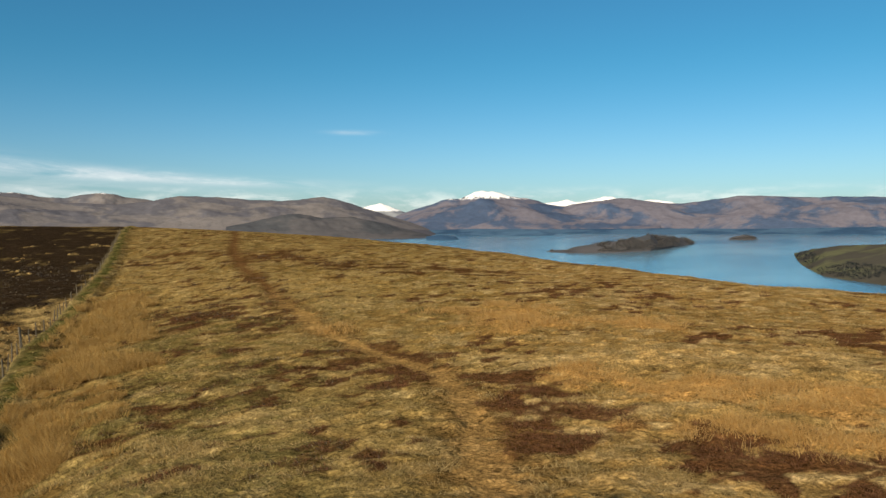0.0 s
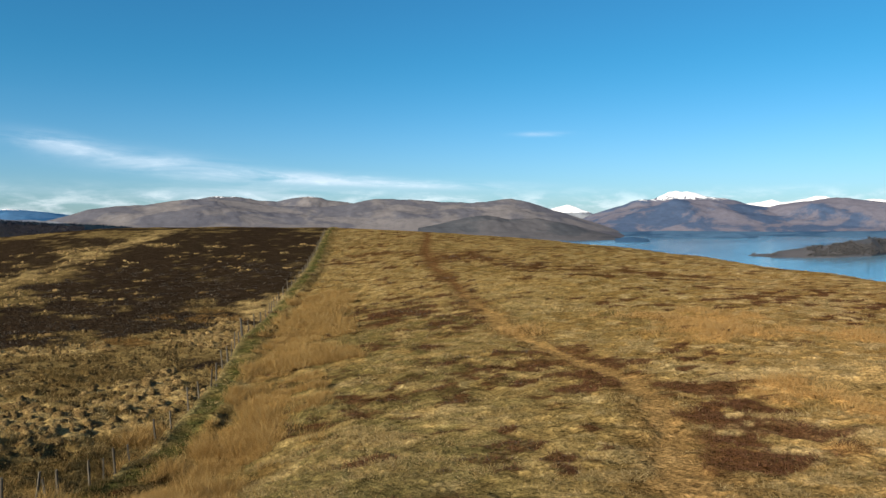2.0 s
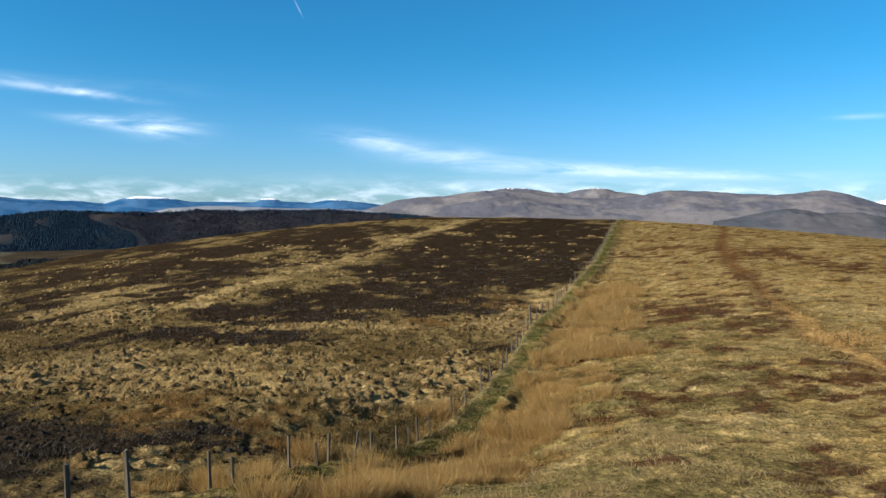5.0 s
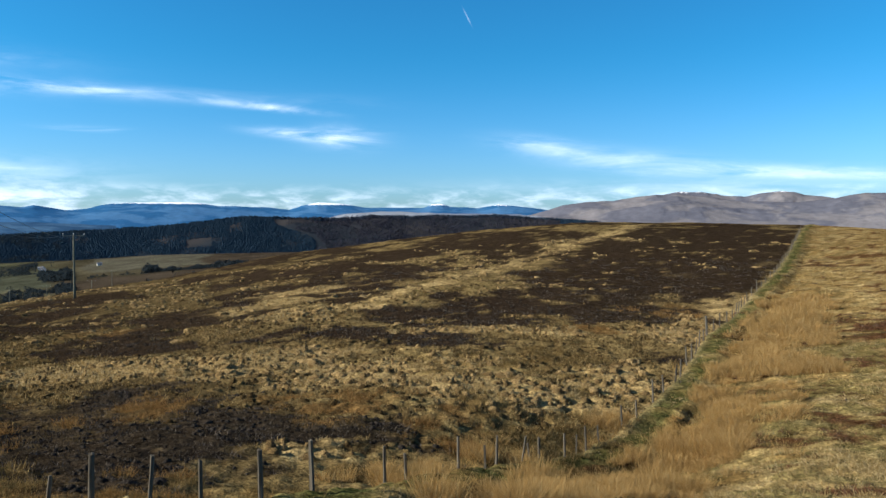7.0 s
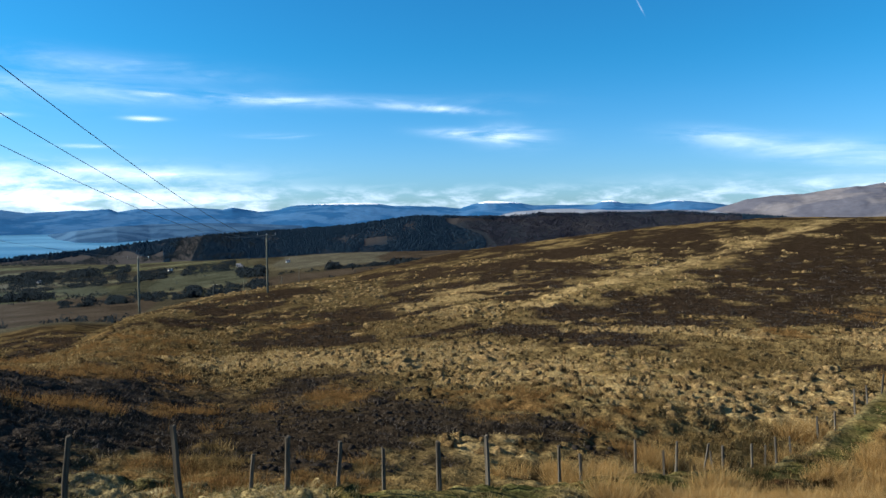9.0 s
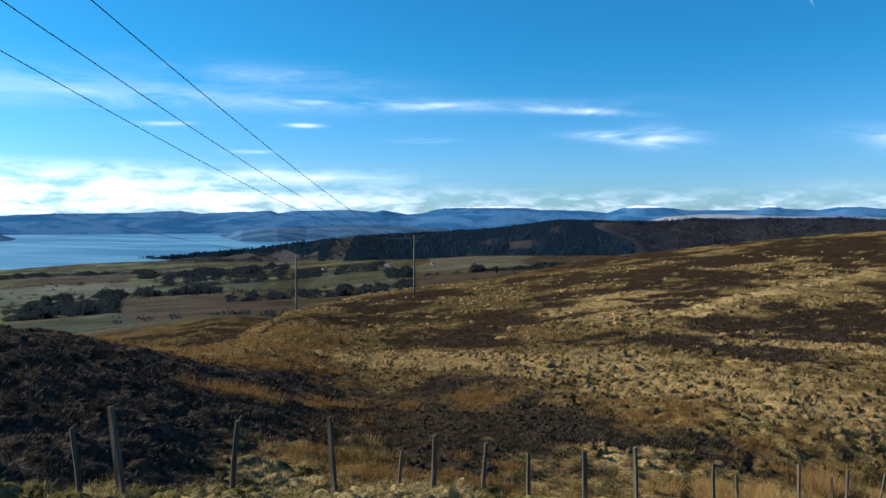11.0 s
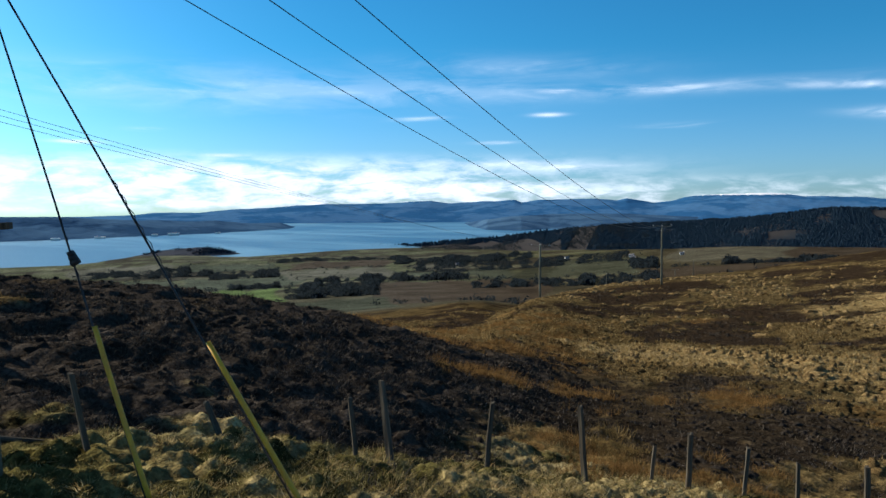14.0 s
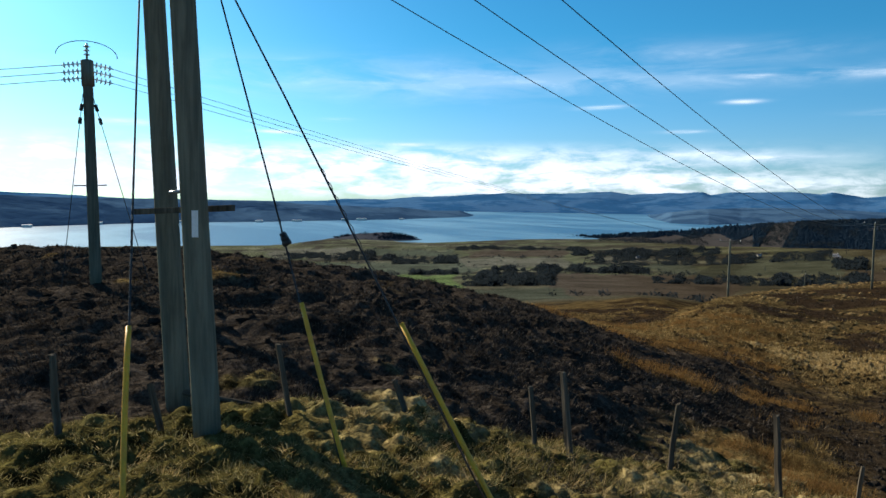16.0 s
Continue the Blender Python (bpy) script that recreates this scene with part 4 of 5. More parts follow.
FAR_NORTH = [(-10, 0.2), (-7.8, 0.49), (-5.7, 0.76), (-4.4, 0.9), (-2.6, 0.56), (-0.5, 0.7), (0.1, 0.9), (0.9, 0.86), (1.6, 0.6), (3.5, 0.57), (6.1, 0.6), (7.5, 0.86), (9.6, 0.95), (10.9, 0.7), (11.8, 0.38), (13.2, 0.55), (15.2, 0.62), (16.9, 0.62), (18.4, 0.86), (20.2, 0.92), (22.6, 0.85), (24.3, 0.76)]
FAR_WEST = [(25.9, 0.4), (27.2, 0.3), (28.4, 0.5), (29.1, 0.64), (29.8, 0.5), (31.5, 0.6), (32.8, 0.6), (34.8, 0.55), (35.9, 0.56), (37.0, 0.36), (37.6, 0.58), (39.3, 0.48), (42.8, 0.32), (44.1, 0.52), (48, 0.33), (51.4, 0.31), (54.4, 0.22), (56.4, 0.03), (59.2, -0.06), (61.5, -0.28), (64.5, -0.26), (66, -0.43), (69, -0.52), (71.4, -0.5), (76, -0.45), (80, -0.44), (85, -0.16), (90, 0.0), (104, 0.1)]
hill_range("backdrop_blue_hills", "long blue line of distant hills, snow on two tops", FAR_NORTH + FAR_WEST, 3700, 4400, HILL_HAZE, 62.0, 8.0, rough=0.07)
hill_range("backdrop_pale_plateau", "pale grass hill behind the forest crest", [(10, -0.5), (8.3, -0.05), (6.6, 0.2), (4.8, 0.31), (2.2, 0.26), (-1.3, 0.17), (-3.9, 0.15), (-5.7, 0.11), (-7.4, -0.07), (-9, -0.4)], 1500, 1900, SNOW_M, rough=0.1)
GREENOCK = [(53.4, -1.5), (54.8, -1.36), (55.6, -1.08), (57.3, -1.13), (58.4, -1.08), (60.4, -0.87), (62.3, -0.92), (64.2, -0.8), (65.6, -0.82), (67.4, -0.73), (69.1, -0.62), (71, -0.5), (77.4, -0.43), (84.7, -0.43), (87.4, -0.27), (94, -0.3), (104, -0.3)]
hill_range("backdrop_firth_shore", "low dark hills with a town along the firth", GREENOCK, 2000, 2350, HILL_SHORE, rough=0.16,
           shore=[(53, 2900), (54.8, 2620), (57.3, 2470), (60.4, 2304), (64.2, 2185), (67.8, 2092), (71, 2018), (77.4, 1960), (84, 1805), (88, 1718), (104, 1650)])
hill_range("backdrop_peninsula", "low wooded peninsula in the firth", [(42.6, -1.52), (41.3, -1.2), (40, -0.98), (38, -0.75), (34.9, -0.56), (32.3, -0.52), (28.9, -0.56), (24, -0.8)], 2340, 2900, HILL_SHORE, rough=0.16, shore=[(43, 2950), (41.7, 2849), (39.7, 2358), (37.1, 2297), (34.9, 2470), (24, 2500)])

# ---- islands, ridge and woods in the middle distance ----
def isle(name, label, outline, mat, foot, depth, step=0.06):
    return hill_range(name, label, outline, foot, foot + depth, mat, rough=0.05, step=step)


LOCH_ISLES, FIRTH_POINTS = [], []
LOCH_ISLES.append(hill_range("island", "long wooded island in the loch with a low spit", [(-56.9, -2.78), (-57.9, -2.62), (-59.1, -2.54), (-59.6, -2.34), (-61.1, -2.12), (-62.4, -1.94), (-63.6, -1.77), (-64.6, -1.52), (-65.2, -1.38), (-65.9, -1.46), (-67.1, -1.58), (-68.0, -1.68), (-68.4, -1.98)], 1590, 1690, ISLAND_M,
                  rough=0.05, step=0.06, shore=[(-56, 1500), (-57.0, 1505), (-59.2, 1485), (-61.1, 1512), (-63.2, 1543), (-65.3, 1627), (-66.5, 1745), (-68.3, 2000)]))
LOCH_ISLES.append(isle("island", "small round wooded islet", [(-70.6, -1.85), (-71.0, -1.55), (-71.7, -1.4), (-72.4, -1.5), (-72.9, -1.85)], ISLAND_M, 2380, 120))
field_isle = hill_range("island", "near island of fields and woods", [(-74.1, -3.2), (-74.8, -2.8), (-76.3, -2.32), (-78, -2.1), (-80.6, -1.93), (-85, -1.9), (-92, -2.3), (-100, -3.0)], 960, 1330, FIELD_ISLE,
           rough=0.05, step=0.06, shore=[(-74, 1240), (-77, 960), (-81, 870), (-100, 820)])
isle("island", "low wooded headland at the loch's mouth", [(-48.2, -1.5), (-49.4, -1.38), (-50.4, -1.5), (-50.9, -1.78)], HILL_SHORE, 2420, 60)
isle("island", "low wooded point of the loch shore", [(-50.5, -1.3), (-52.5, -1.15), (-55, -1.12), (-57, -1.1), (-58.2, -1.3)], HILL_SHORE, 2900, 90)
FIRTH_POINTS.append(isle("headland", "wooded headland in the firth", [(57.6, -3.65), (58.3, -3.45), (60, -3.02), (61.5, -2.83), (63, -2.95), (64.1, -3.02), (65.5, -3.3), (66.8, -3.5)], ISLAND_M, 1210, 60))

def crown_mesh(name, v, f, mat, soft=0.45):
    """Twig clumps shaded as one soft crown."""
    me = mesh_of(name, v, f, 3, mat, True)
    tri = v.reshape(-1, 3, 3)
    flat = np.cross(tri[:, 1] - tri[:, 0], tri[:, 2] - tri[:, 0])
    flat /= np.maximum(np.linalg.norm(flat, axis=1, keepdims=True), 1e-9)
    up = flat * (1 - soft) + np.array((0, 0, soft * 0.8))
    way = np.repeat(up / np.linalg.norm(up, axis=1, keepdims=True), 3, axis=0)
    me.normals_split_custom_set_from_vertices(way.tolist())
    return me


def wooded(hills, count, tall, name, label, mat, low=2.0, high=1e9):
    """Trees over the seaward faces of hills."""
    spots = []
    for ob in hills:
        co = np.empty(len(ob.data.vertices) * 3, np.float32)
        ob.data.vertices.foreach_get("co", co)
        co = co.reshape(-1, 3)
        co = co[(co[:, 2] > SEA + low) & (co[:, 2] < SEA + high)]
        spots.append(co)
    co = np.concatenate(spots)
    tree_rng = np.random.default_rng(3)
    p = co[tree_rng.integers(0, len(co), count)] + tree_rng.normal(0, 1.5, (count, 3)) * (1, 1, 0)
    keep = fbm(p[:, 0], p[:, 1], 45, 3, 19) > -0.16
    p = p[keep]
    h = tall * tree_rng.uniform(0.6, 1.3, len(p))
    v, f = bushes(p[:, 0], p[:, 1], p[:, 2] - 0.6, h, h * 0.6, tree_rng, 8)
    tagged(new(name, crown_mesh(name, v, f, mat)), label, "trees", kind="stuff")


RIDGE = [(-16, -0.9), (-12, -0.52), (-9.5, -0.25), (-7.3, -0.22), (-4.2, 0.02), (0, -0.06), (2.8, -0.12), (5.5, -0.02), (7.2, -0.3), (11.1, -0.25), (14.8, -0.14), (17, -0.4), (20.4, -0.82), (24.2, -1.06), (27.8, -1.28),
         (31.1, -1.42), (34, -1.75), (37.2, -2.2), (40, -2.5), (43.3, -2.72), (46.5, -3.0), (49.7, -3.2), (53, -3.5), (56, -3.8)]
RIDGE_FOOT = [(-16, 900), (0, 860), (10, 830), (20, 810), (31, 860), (37, 1000), (43, 1120), (50, 1180), (56, 1150)]
ridge_line = np.array(RIDGE)
ridge_foot = np.array(RIDGE_FOOT, float)
# the ridge ground is shifted blue for haze as well
HILL_RIDGE = material("hazed_ridge_turf", hill_build((0.040, 0.038, 0.038), (0.023, 0.028, 0.034)), 0.95, bump=1.5)
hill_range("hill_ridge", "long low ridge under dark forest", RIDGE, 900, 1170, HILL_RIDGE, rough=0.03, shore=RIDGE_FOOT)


def ridge_height(az, s):
    """Height of the ridge at a bearing, s from its foot (0) to its crest (1)."""
    foot = np.interp(az, ridge_foot[:, 0], ridge_foot[:, 1])
    top = foot * 1.3
    peak = EYE + top * np.tan(np.radians(np.interp(az, ridge_line[:, 0], ridge_line[:, 1])))
    base = SEA - 6.0
    return foot + (top - foot) * s, base + (peak - base) * np.clip(s, 0, 1) ** 0.8


def spires(x, y, z, tall, wide, rng, tiers=2, sides=5):
    """Conifers: a few ragged cones one over the other."""
    n = len(x)
    verts, faces, base = [], [], 0
    for k in range(tiers):
        lo, hi = 0.05 + 0.40 * k, (0.66 if tiers > 1 else 1.0) + 0.34 * k
        turn = rng.uniform(0, 6.28, n)
        ringed = []
        for j in range(sides):
            a = turn + 2 * np.pi * j / sides
            rad = wide * (1 - 0.42 * k) * rng.uniform(0.7, 1.25, n)
            ringed.append(np.stack([x + rad * np.cos(a), y + rad * np.sin(a), z + tall * lo * rng.uniform(0.8, 1.2, n)], -1))
        tip = np.stack([x + rng.normal(0, 0.05, n) * wide, y, z + tall * hi], -1)
        block_v = np.stack([*ringed, tip], 1)
        verts.append(block_v.reshape(-1, 3))
        start = base + np.arange(n)[:, None] * (sides + 1)
        for j in range(sides):
            faces.append(np.stack([start[:, 0] + j, start[:, 0] + (j + 1) % sides, start[:, 0] + sides], -1))
        base += n * (sides + 1)
    return np.concatenate(verts), np.concatenate(faces)


def bushes(x, y, z, tall, wide, rng, shards=14):
    """Bare crowns: bunches of small leaf and twig clumps with gaps between."""
    n = len(x)
    theta, up = rng.uniform(0, 6.28, (n, shards)), rng.uniform(0.15, 1.0, (n, shards))
    out = np.sqrt(np.clip(1 - (1.7 * (up - 0.5)) ** 2, 0.05, 1)) * rng.uniform(0.3, 1.0, (n, shards))
    c = np.stack([x[:, None] + wide[:, None] * out * np.cos(theta), y[:, None] + wide[:, None] * out * np.sin(theta), z[:, None] + tall[:, None] * up], -1)
    size = ((0.42 if shards < 12 else 0.30) * wide)[:, None, None]
    tri = np.stack([c + rng.uniform(-1.25, 1.25, c.shape) * size * np.array((0.8, 0.8, 1.0)) for _ in range(3)], 2)
    # every clump faces outwards
    middle = np.stack([x, y, z + 0.35 * tall], -1)[:, None]
    outward = c - middle
    facing = np.einsum("ijk,ijk->ij", np.cross(tri[:, :, 1] - tri[:, :, 0], tri[:, :, 2] - tri[:, :, 0]), outward)
    tri[facing < 0] = tri[facing < 0][:, ::-1]
    verts = tri.reshape(-1, 3)
    return verts, np.arange(len(verts)).reshape(-1, 3)


rng = np.random.default_rng(11)
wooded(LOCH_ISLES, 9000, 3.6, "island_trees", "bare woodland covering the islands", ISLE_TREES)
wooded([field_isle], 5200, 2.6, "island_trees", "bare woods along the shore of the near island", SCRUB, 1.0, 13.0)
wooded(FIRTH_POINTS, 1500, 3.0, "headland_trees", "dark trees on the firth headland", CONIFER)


def wood_on_ridge(name, label, a0, a1, s0, s1, count, tall, mat, keep=None, bare=False):
    az = rng.uniform(a0, a1, count)
    s = rng.uniform(s0, s1, count)
    if keep is not None:
        m = keep(az, s)
        az, s = az[m], s[m]
    R, z = ridge_height(az, s)
    x, y = -np.sin(np.radians(az)) * R, np.cos(np.radians(az)) * R
    h = tall * rng.uniform(0.75, 1.2, len(x)) * (1 + 0.5 * fbm(az, s * 8, 1.2, 3, 15))
    if bare:
        v, f = bushes(x, y, z - 0.3, h, h * 0.5, rng, 16)
    else:
        v, f = spires(x, y, z - 0.4, h, h * 0.52, rng, 1, 4)
    tagged(new(name, crown_mesh(name, v, f, mat) if bare else mesh_of(name, v, f, 3, mat, False)), label, "forest", kind="stuff")


def spruce_here(az, s):
    gap = (np.abs(az - (33.5 - 1.6 * s)) < 0.75) | ((np.abs(az - 18.4) < 0.9) & (s > 0.5) & (s < 0.66)) | ((az < 9.0 + 3.0 * s + 1.4 * np.sin(s * 9.0) * s) & (s < 0.95) & (s > 0.20 + 0.12 * np.sin(az)) & (az > -9))
    lower = s > 0.24 + 0.10 * np.sin(az * 1.3)
    tail = s > 0.62 + 0.028 * (az - 34) + 0.1 * np.sin(az * 2.1)
    return ~gap & (lower | (az < 29)) & (tail | (az < 34))


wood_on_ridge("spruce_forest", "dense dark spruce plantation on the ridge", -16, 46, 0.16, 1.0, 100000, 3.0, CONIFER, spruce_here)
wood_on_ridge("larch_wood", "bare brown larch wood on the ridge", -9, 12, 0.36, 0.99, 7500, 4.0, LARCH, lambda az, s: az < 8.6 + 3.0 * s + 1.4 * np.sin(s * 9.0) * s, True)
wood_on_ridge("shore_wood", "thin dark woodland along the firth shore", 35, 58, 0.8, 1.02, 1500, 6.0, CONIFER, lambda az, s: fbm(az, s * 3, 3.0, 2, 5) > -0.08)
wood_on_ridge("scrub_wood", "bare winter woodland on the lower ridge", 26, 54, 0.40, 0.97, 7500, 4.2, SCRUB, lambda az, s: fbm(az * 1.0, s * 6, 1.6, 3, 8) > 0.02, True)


def valley_trees():
    """Copses in the valley, hedgerow trees along the fields, and odd trees."""
    az, r, h = [], [], []
    for a0, a1, r0, r1, tall in WOODS:
        n = int(46 * (a1 - a0) * (r1 - r0) ** 0.5)
        a, q = rng.uniform(a0, a1, n), rng.uniform(r0, r1, n)
        m = fbm(a * 6, q * 0.12, 4.0, 4, 77) > -0.24 + 0.45 * np.maximum(np.abs(a - (a0 + a1) / 2) / (a1 - a0), np.abs(q - (r0 + r1) / 2) / (r1 - r0)) ** 3
        az.append(a[m])
        r.append(q[m])
        h.append(0.72 * tall * rng.uniform(0.5, 1.1, m.sum()) * np.clip(0.75 + 1.3 * fbm(a[m] * 3, q[m] * 0.02, 2.0, 3, 78), 0.3, 1.3))
    for a0, a1, r0, r1, _ in FIELDS:
        if r1 < 400 or a1 < 26:
            continue
        for q in (r0, r1):
            n = int(7 * (a1 - a0))
            a = rng.uniform(a0, a1, n)
            m = fbm(a * 4, a * 0 + q, 3.0, 2, 79) > -0.06
            az.append(a[m])
            r.append(q + rng.normal(0, 5, m.sum()))
            h.append(rng.uniform(0.9, 2.6, m.sum()))
    az.append(rng.uniform(26, 80, 260))
    r.append(rng.uniform(400, 1000, 260))
    h.append(rng.uniform(0.9, 2.4, 260))
    az, r, h = np.concatenate(az), np.concatenate(r), np.concatenate(h)
    x, y = -np.sin(np.radians(az)) * r, np.cos(np.radians(az)) * r
    z = land_height(x, y)
    ok = z > SEA + 1
    x, y, z, h = x[ok], y[ok], z[ok], h[ok]
    v, f = bushes(x, y, z - 0.4, h, h * 0.85, rng, 8)
    tagged(new("valley_trees", crown_mesh("valley_trees", v, f, SCRUB, 0.95)), "bare hedgerow trees and copses between the fields", "trees", kind="stuff")


valley_trees()


def house(x, y, wide, deep, tall, turn, label, group="farmhouses in the valley", z=None):
    if z is None:
        z = float(land_height(np.array([x]), np.array([y]))[0]) - 0.2
    base = empty("house", x, y, z, label, "house", group)
    base.rotation_euler = (0, 0, radians(turn))
    part("wall", block(bmesh.new(), (wide, deep, tall), Matrix.Translation((0, 0, tall / 2)), 0.05), RENDER_M, base)
    bm = bmesh.new()
    e = 0.3
    v = [bm.verts.new(p) for p in ((-wide / 2 - e, -deep / 2 - e, tall), (wide / 2 + e, -deep / 2 - e, tall), (wide / 2 + e, deep / 2 + e, tall), (-wide / 2 - e, deep / 2 + e, tall),
                                   (-wide / 2 - e, 0, tall + deep * 0.45), (wide / 2 + e, 0, tall + deep * 0.45))]
    for f in ((0, 1, 5, 4), (2, 3, 4, 5), (1, 2, 5), (3, 0, 4), (3, 2, 1, 0)):
        bm.faces.new([v[i] for i in f])
    roof = part("roof", bm, SLATE_M, base)
    part("chimney", block(bmesh.new(), (0.4, 0.4, 0.8), Matrix.Translation((wide * 0.4, 0, tall + deep * 0.45))), RENDER_M, roof)
    for k in (-0.28, 0.28):
        part("window", block(bmesh.new(), (0.9, 0.12, 1.0), Matrix.Translation((wide * k, -deep / 2, tall * 0.6))), PANE_M, base)


for hx, hy, hw, ht in ((-322, 590, 4.2, 20), (-405, 610, 3.6, 60), (-340, 620, 4.2, 10), (-505, 560, 3.6, 80), (-300, 640, 3.6, 35)):
    house(hx, hy, hw, 2.6, 1.6, ht, "small white-rendered farmhouse with a slate roof")



def shed(az, r, wide, tall, label):
    x, y = -math.sin(radians(az)) * r, math.cos(radians(az)) * r
    base = empty("warehouse", x, y, SEA - 1.0, label, "warehouse", "sheds on the firth shore")
    base.rotation_euler = (0, 0, radians(az))
    part("wall", block(bmesh.new(), (wide, 14, tall), Matrix.Translation((0, 0, tall / 2)), 0.1), RENDER_M, base)
    part("roof", block(bmesh.new(), (wide + 1, 15, 0.8), Matrix.Translation((0, 0, tall + 0.4)), 0.1), PLATE_M, base)


for a, r, w, t in ((63.3, 2200, 30, 7), (64.6, 2165, 16, 6), (60.2, 2300, 14, 5), (68.2, 2070, 26, 5), (71.0, 2005, 20, 6), (76.5, 1955, 14, 6), (86.5, 1735, 18, 6), (82.0, 1870, 12, 6)):
    shed(a, r, w, t, "long white industrial shed by the water")

# ---- fence ----
def height_at(x, y):
    return float(land_height(np.array([float(x)]), np.array([float(y)]))[0])


def fence_post(x, y, tall, lean_x, lean_y, thick, squared, seed):
    """A cleft or sawn stake, split and weathered at the top."""
    r = random.Random(seed)
    bm = bmesh.new()
    sides = 4 if squared else 7
    rings = []
    twist = r.uniform(0, 3)
    for s in range(5):
        t = s / 4
        c = Vector((r.uniform(-0.006, 0.006), r.uniform(-0.006, 0.006), -0.3 + (tall + 0.3) * t))
        rad = thick * (1.0 - 0.12 * t)
        rings.append([bm.verts.new(c + Vector((rad * r.uniform(0.9, 1.1) * math.cos(twist + 6.2832 * k / sides), rad * r.uniform(0.9, 1.1) * math.sin(twist + 6.2832 * k / sides),
                                               (r.uniform(-0.02, 0.03) if s == 4 else 0)))) for k in range(sides)])
    for lower, upper in zip(rings, rings[1:]):
        for k in range(sides):
            bm.faces.new((lower[k], lower[(k + 1) % sides], upper[(k + 1) % sides], upper[k]))
    bm.faces.new(rings[0][::-1])
    tip = bm.verts.new(Vector((0, 0, tall + 0.012)))
    for k in range(sides):
        bm.faces.new((rings[-1][k], rings[-1][(k + 1) % sides], tip))
    bmesh.ops.bevel(bm, geom=[e for e in bm.edges if abs((e.verts[0].co - e.verts[1].co).z) > 0.15], offset=0.006, segments=1, affect="EDGES")
    ob = part("fence_post", bm, POST_M)
    ob.location = (x, y, height_at(x, y))
    out = Vector((x, y, 0)).normalized()
    ob.rotation_euler = (Matrix.Rotation(lean_x, 3, out) @ Matrix.Rotation(lean_y, 3, Vector((-out.y, out.x, 0)))).to_euler()
    return ob


# x, y, height, lean
POSTS = [(-10.75, 0.2, 0.7, 0.02), (-10.7, 1.2, 1.0, -0.03), (-10.5, 2.4, 0.62, -0.2), (-10.0, 4.0, 1.0, -0.15), (-9.75, 5.75, 0.6, -0.32), (-8.84, 7.47, 0.9, -0.09), (-8.66, 8.04, 1.5, -0.1),
         (-8.2, 9.8, 1.1, 0.09), (-7.4, 11.6, 1.42, -0.07), (-7.0, 13.3, 0.87, 0.09), (-6.6, 14.1, 1.18, 0.03), (-5.7, 14.6, 1.0, 0.07), (-4.9, 15.2, 0.92, 0.0), (-3.9, 16.1, 1.12, -0.02),
         (-3.0, 17.2, 1.2, -0.03), (-1.5, 19.4, 0.95, -0.02), (-1.0, 20.6, 0.9, -0.05), (0.5, 23.1, 1.0, -0.02), (1.4, 24.2, 0.8, -0.04), (1.8, 24.7, 0.95, 0.02)]
POSTS += [(2.8, 26.0, 0.9, 0.14), (3.1, 26.4, 0.6, -0.12), (3.5, 26.8, 0.75, -0.03), (4.6, 27.8, 0.85, -0.02), (5.2, 28.8, 1.0, 0.02), (5.7, 29.3, 0.95, -0.05), (6.4, 30.2, 0.85, -0.08)]
made = []
for i, (px, py, tall, lean) in enumerate(POSTS):
    label = "short broken grey fence stake in rough grass" if tall < 0.75 else ("leaning weathered timber fence post" if abs(lean) > 0.08 else "upright weathered grey timber fence post")
    made.append(tagged(fence_post(px, py, tall, lean, random.Random(i).uniform(-0.05, 0.05), 0.062 if tall > 1.1 else 0.05, i % 3 != 1, i), label, "fence post", "stock fence posts"))
run = [(Vector(a), Vector(b)) for a, b in zip(FENCE_LINE[16:25], FENCE_LINE[17:25])]
pick = random.Random(4)
walked, next_at = 0.0, 2.0
for a, b in run:
    while next_at < walked + (b - a).length:
        p = a.lerp(b, (next_at - walked) / (b - a).length)
        strainer = abs(p.length - 60.0) < 1.3
        tall = 1.45 if strainer else pick.uniform(0.8, 1.2)
        ob = fence_post(p.x, p.y, tall, pick.uniform(-0.08, 0.08), pick.uniform(-0.06, 0.06), 0.10 if strainer else 0.055, not strainer, 100 + len(made))
        made.append(tagged(ob, "thick round strainer post of the fence" if strainer else "weathered grey fence post along the turf bank", "fence post", "stock fence posts"))
        next_at += pick.uniform(1.9, 3.0) if p.length < 80 else pick.uniform(2.6, 4.0)
    walked += (b - a).length


# ---- power lines ----
def pole_mesh(base, top, ra, rb):
    return rod(bmesh.new(), base, top, ra, rb, 20, 0.02, 10)


def insulator(parent, a, b, discs=4, rad=0.075):
    """A string of glazed discs from a to b."""
    a, b = Vector(a), Vector(b)
    bm = bmesh.new()
    rod(bm, a, b, 0.018, 0.018, 8)
    turn = (b - a).normalized()
    for k in range(discs):
        c = a.lerp(b, (k + 0.7) / (discs + 0.4))
        rod(bm, c - turn * 0.022, c + turn * 0.022, rad, rad * 0.45, 12)
    return part("insulator", bm, GLASS_I, parent, "pale glazed insulator string")


def sagging(a, b, sag, steps=28):
    a, b = Vector(a), Vector(b)
    return [a.lerp(b, k / steps) - Vector((0, 0, 4 * sag * (k / steps) * (1 - k / steps))) for k in range(steps + 1)]


def conductor(a, b, sag, radius, label, group):
    ob = part("power_line", strand("power_line", sagging(a, b, sag), radius, WIRE_M), WIRE_M)
    tagged(ob, label, "cable", group)


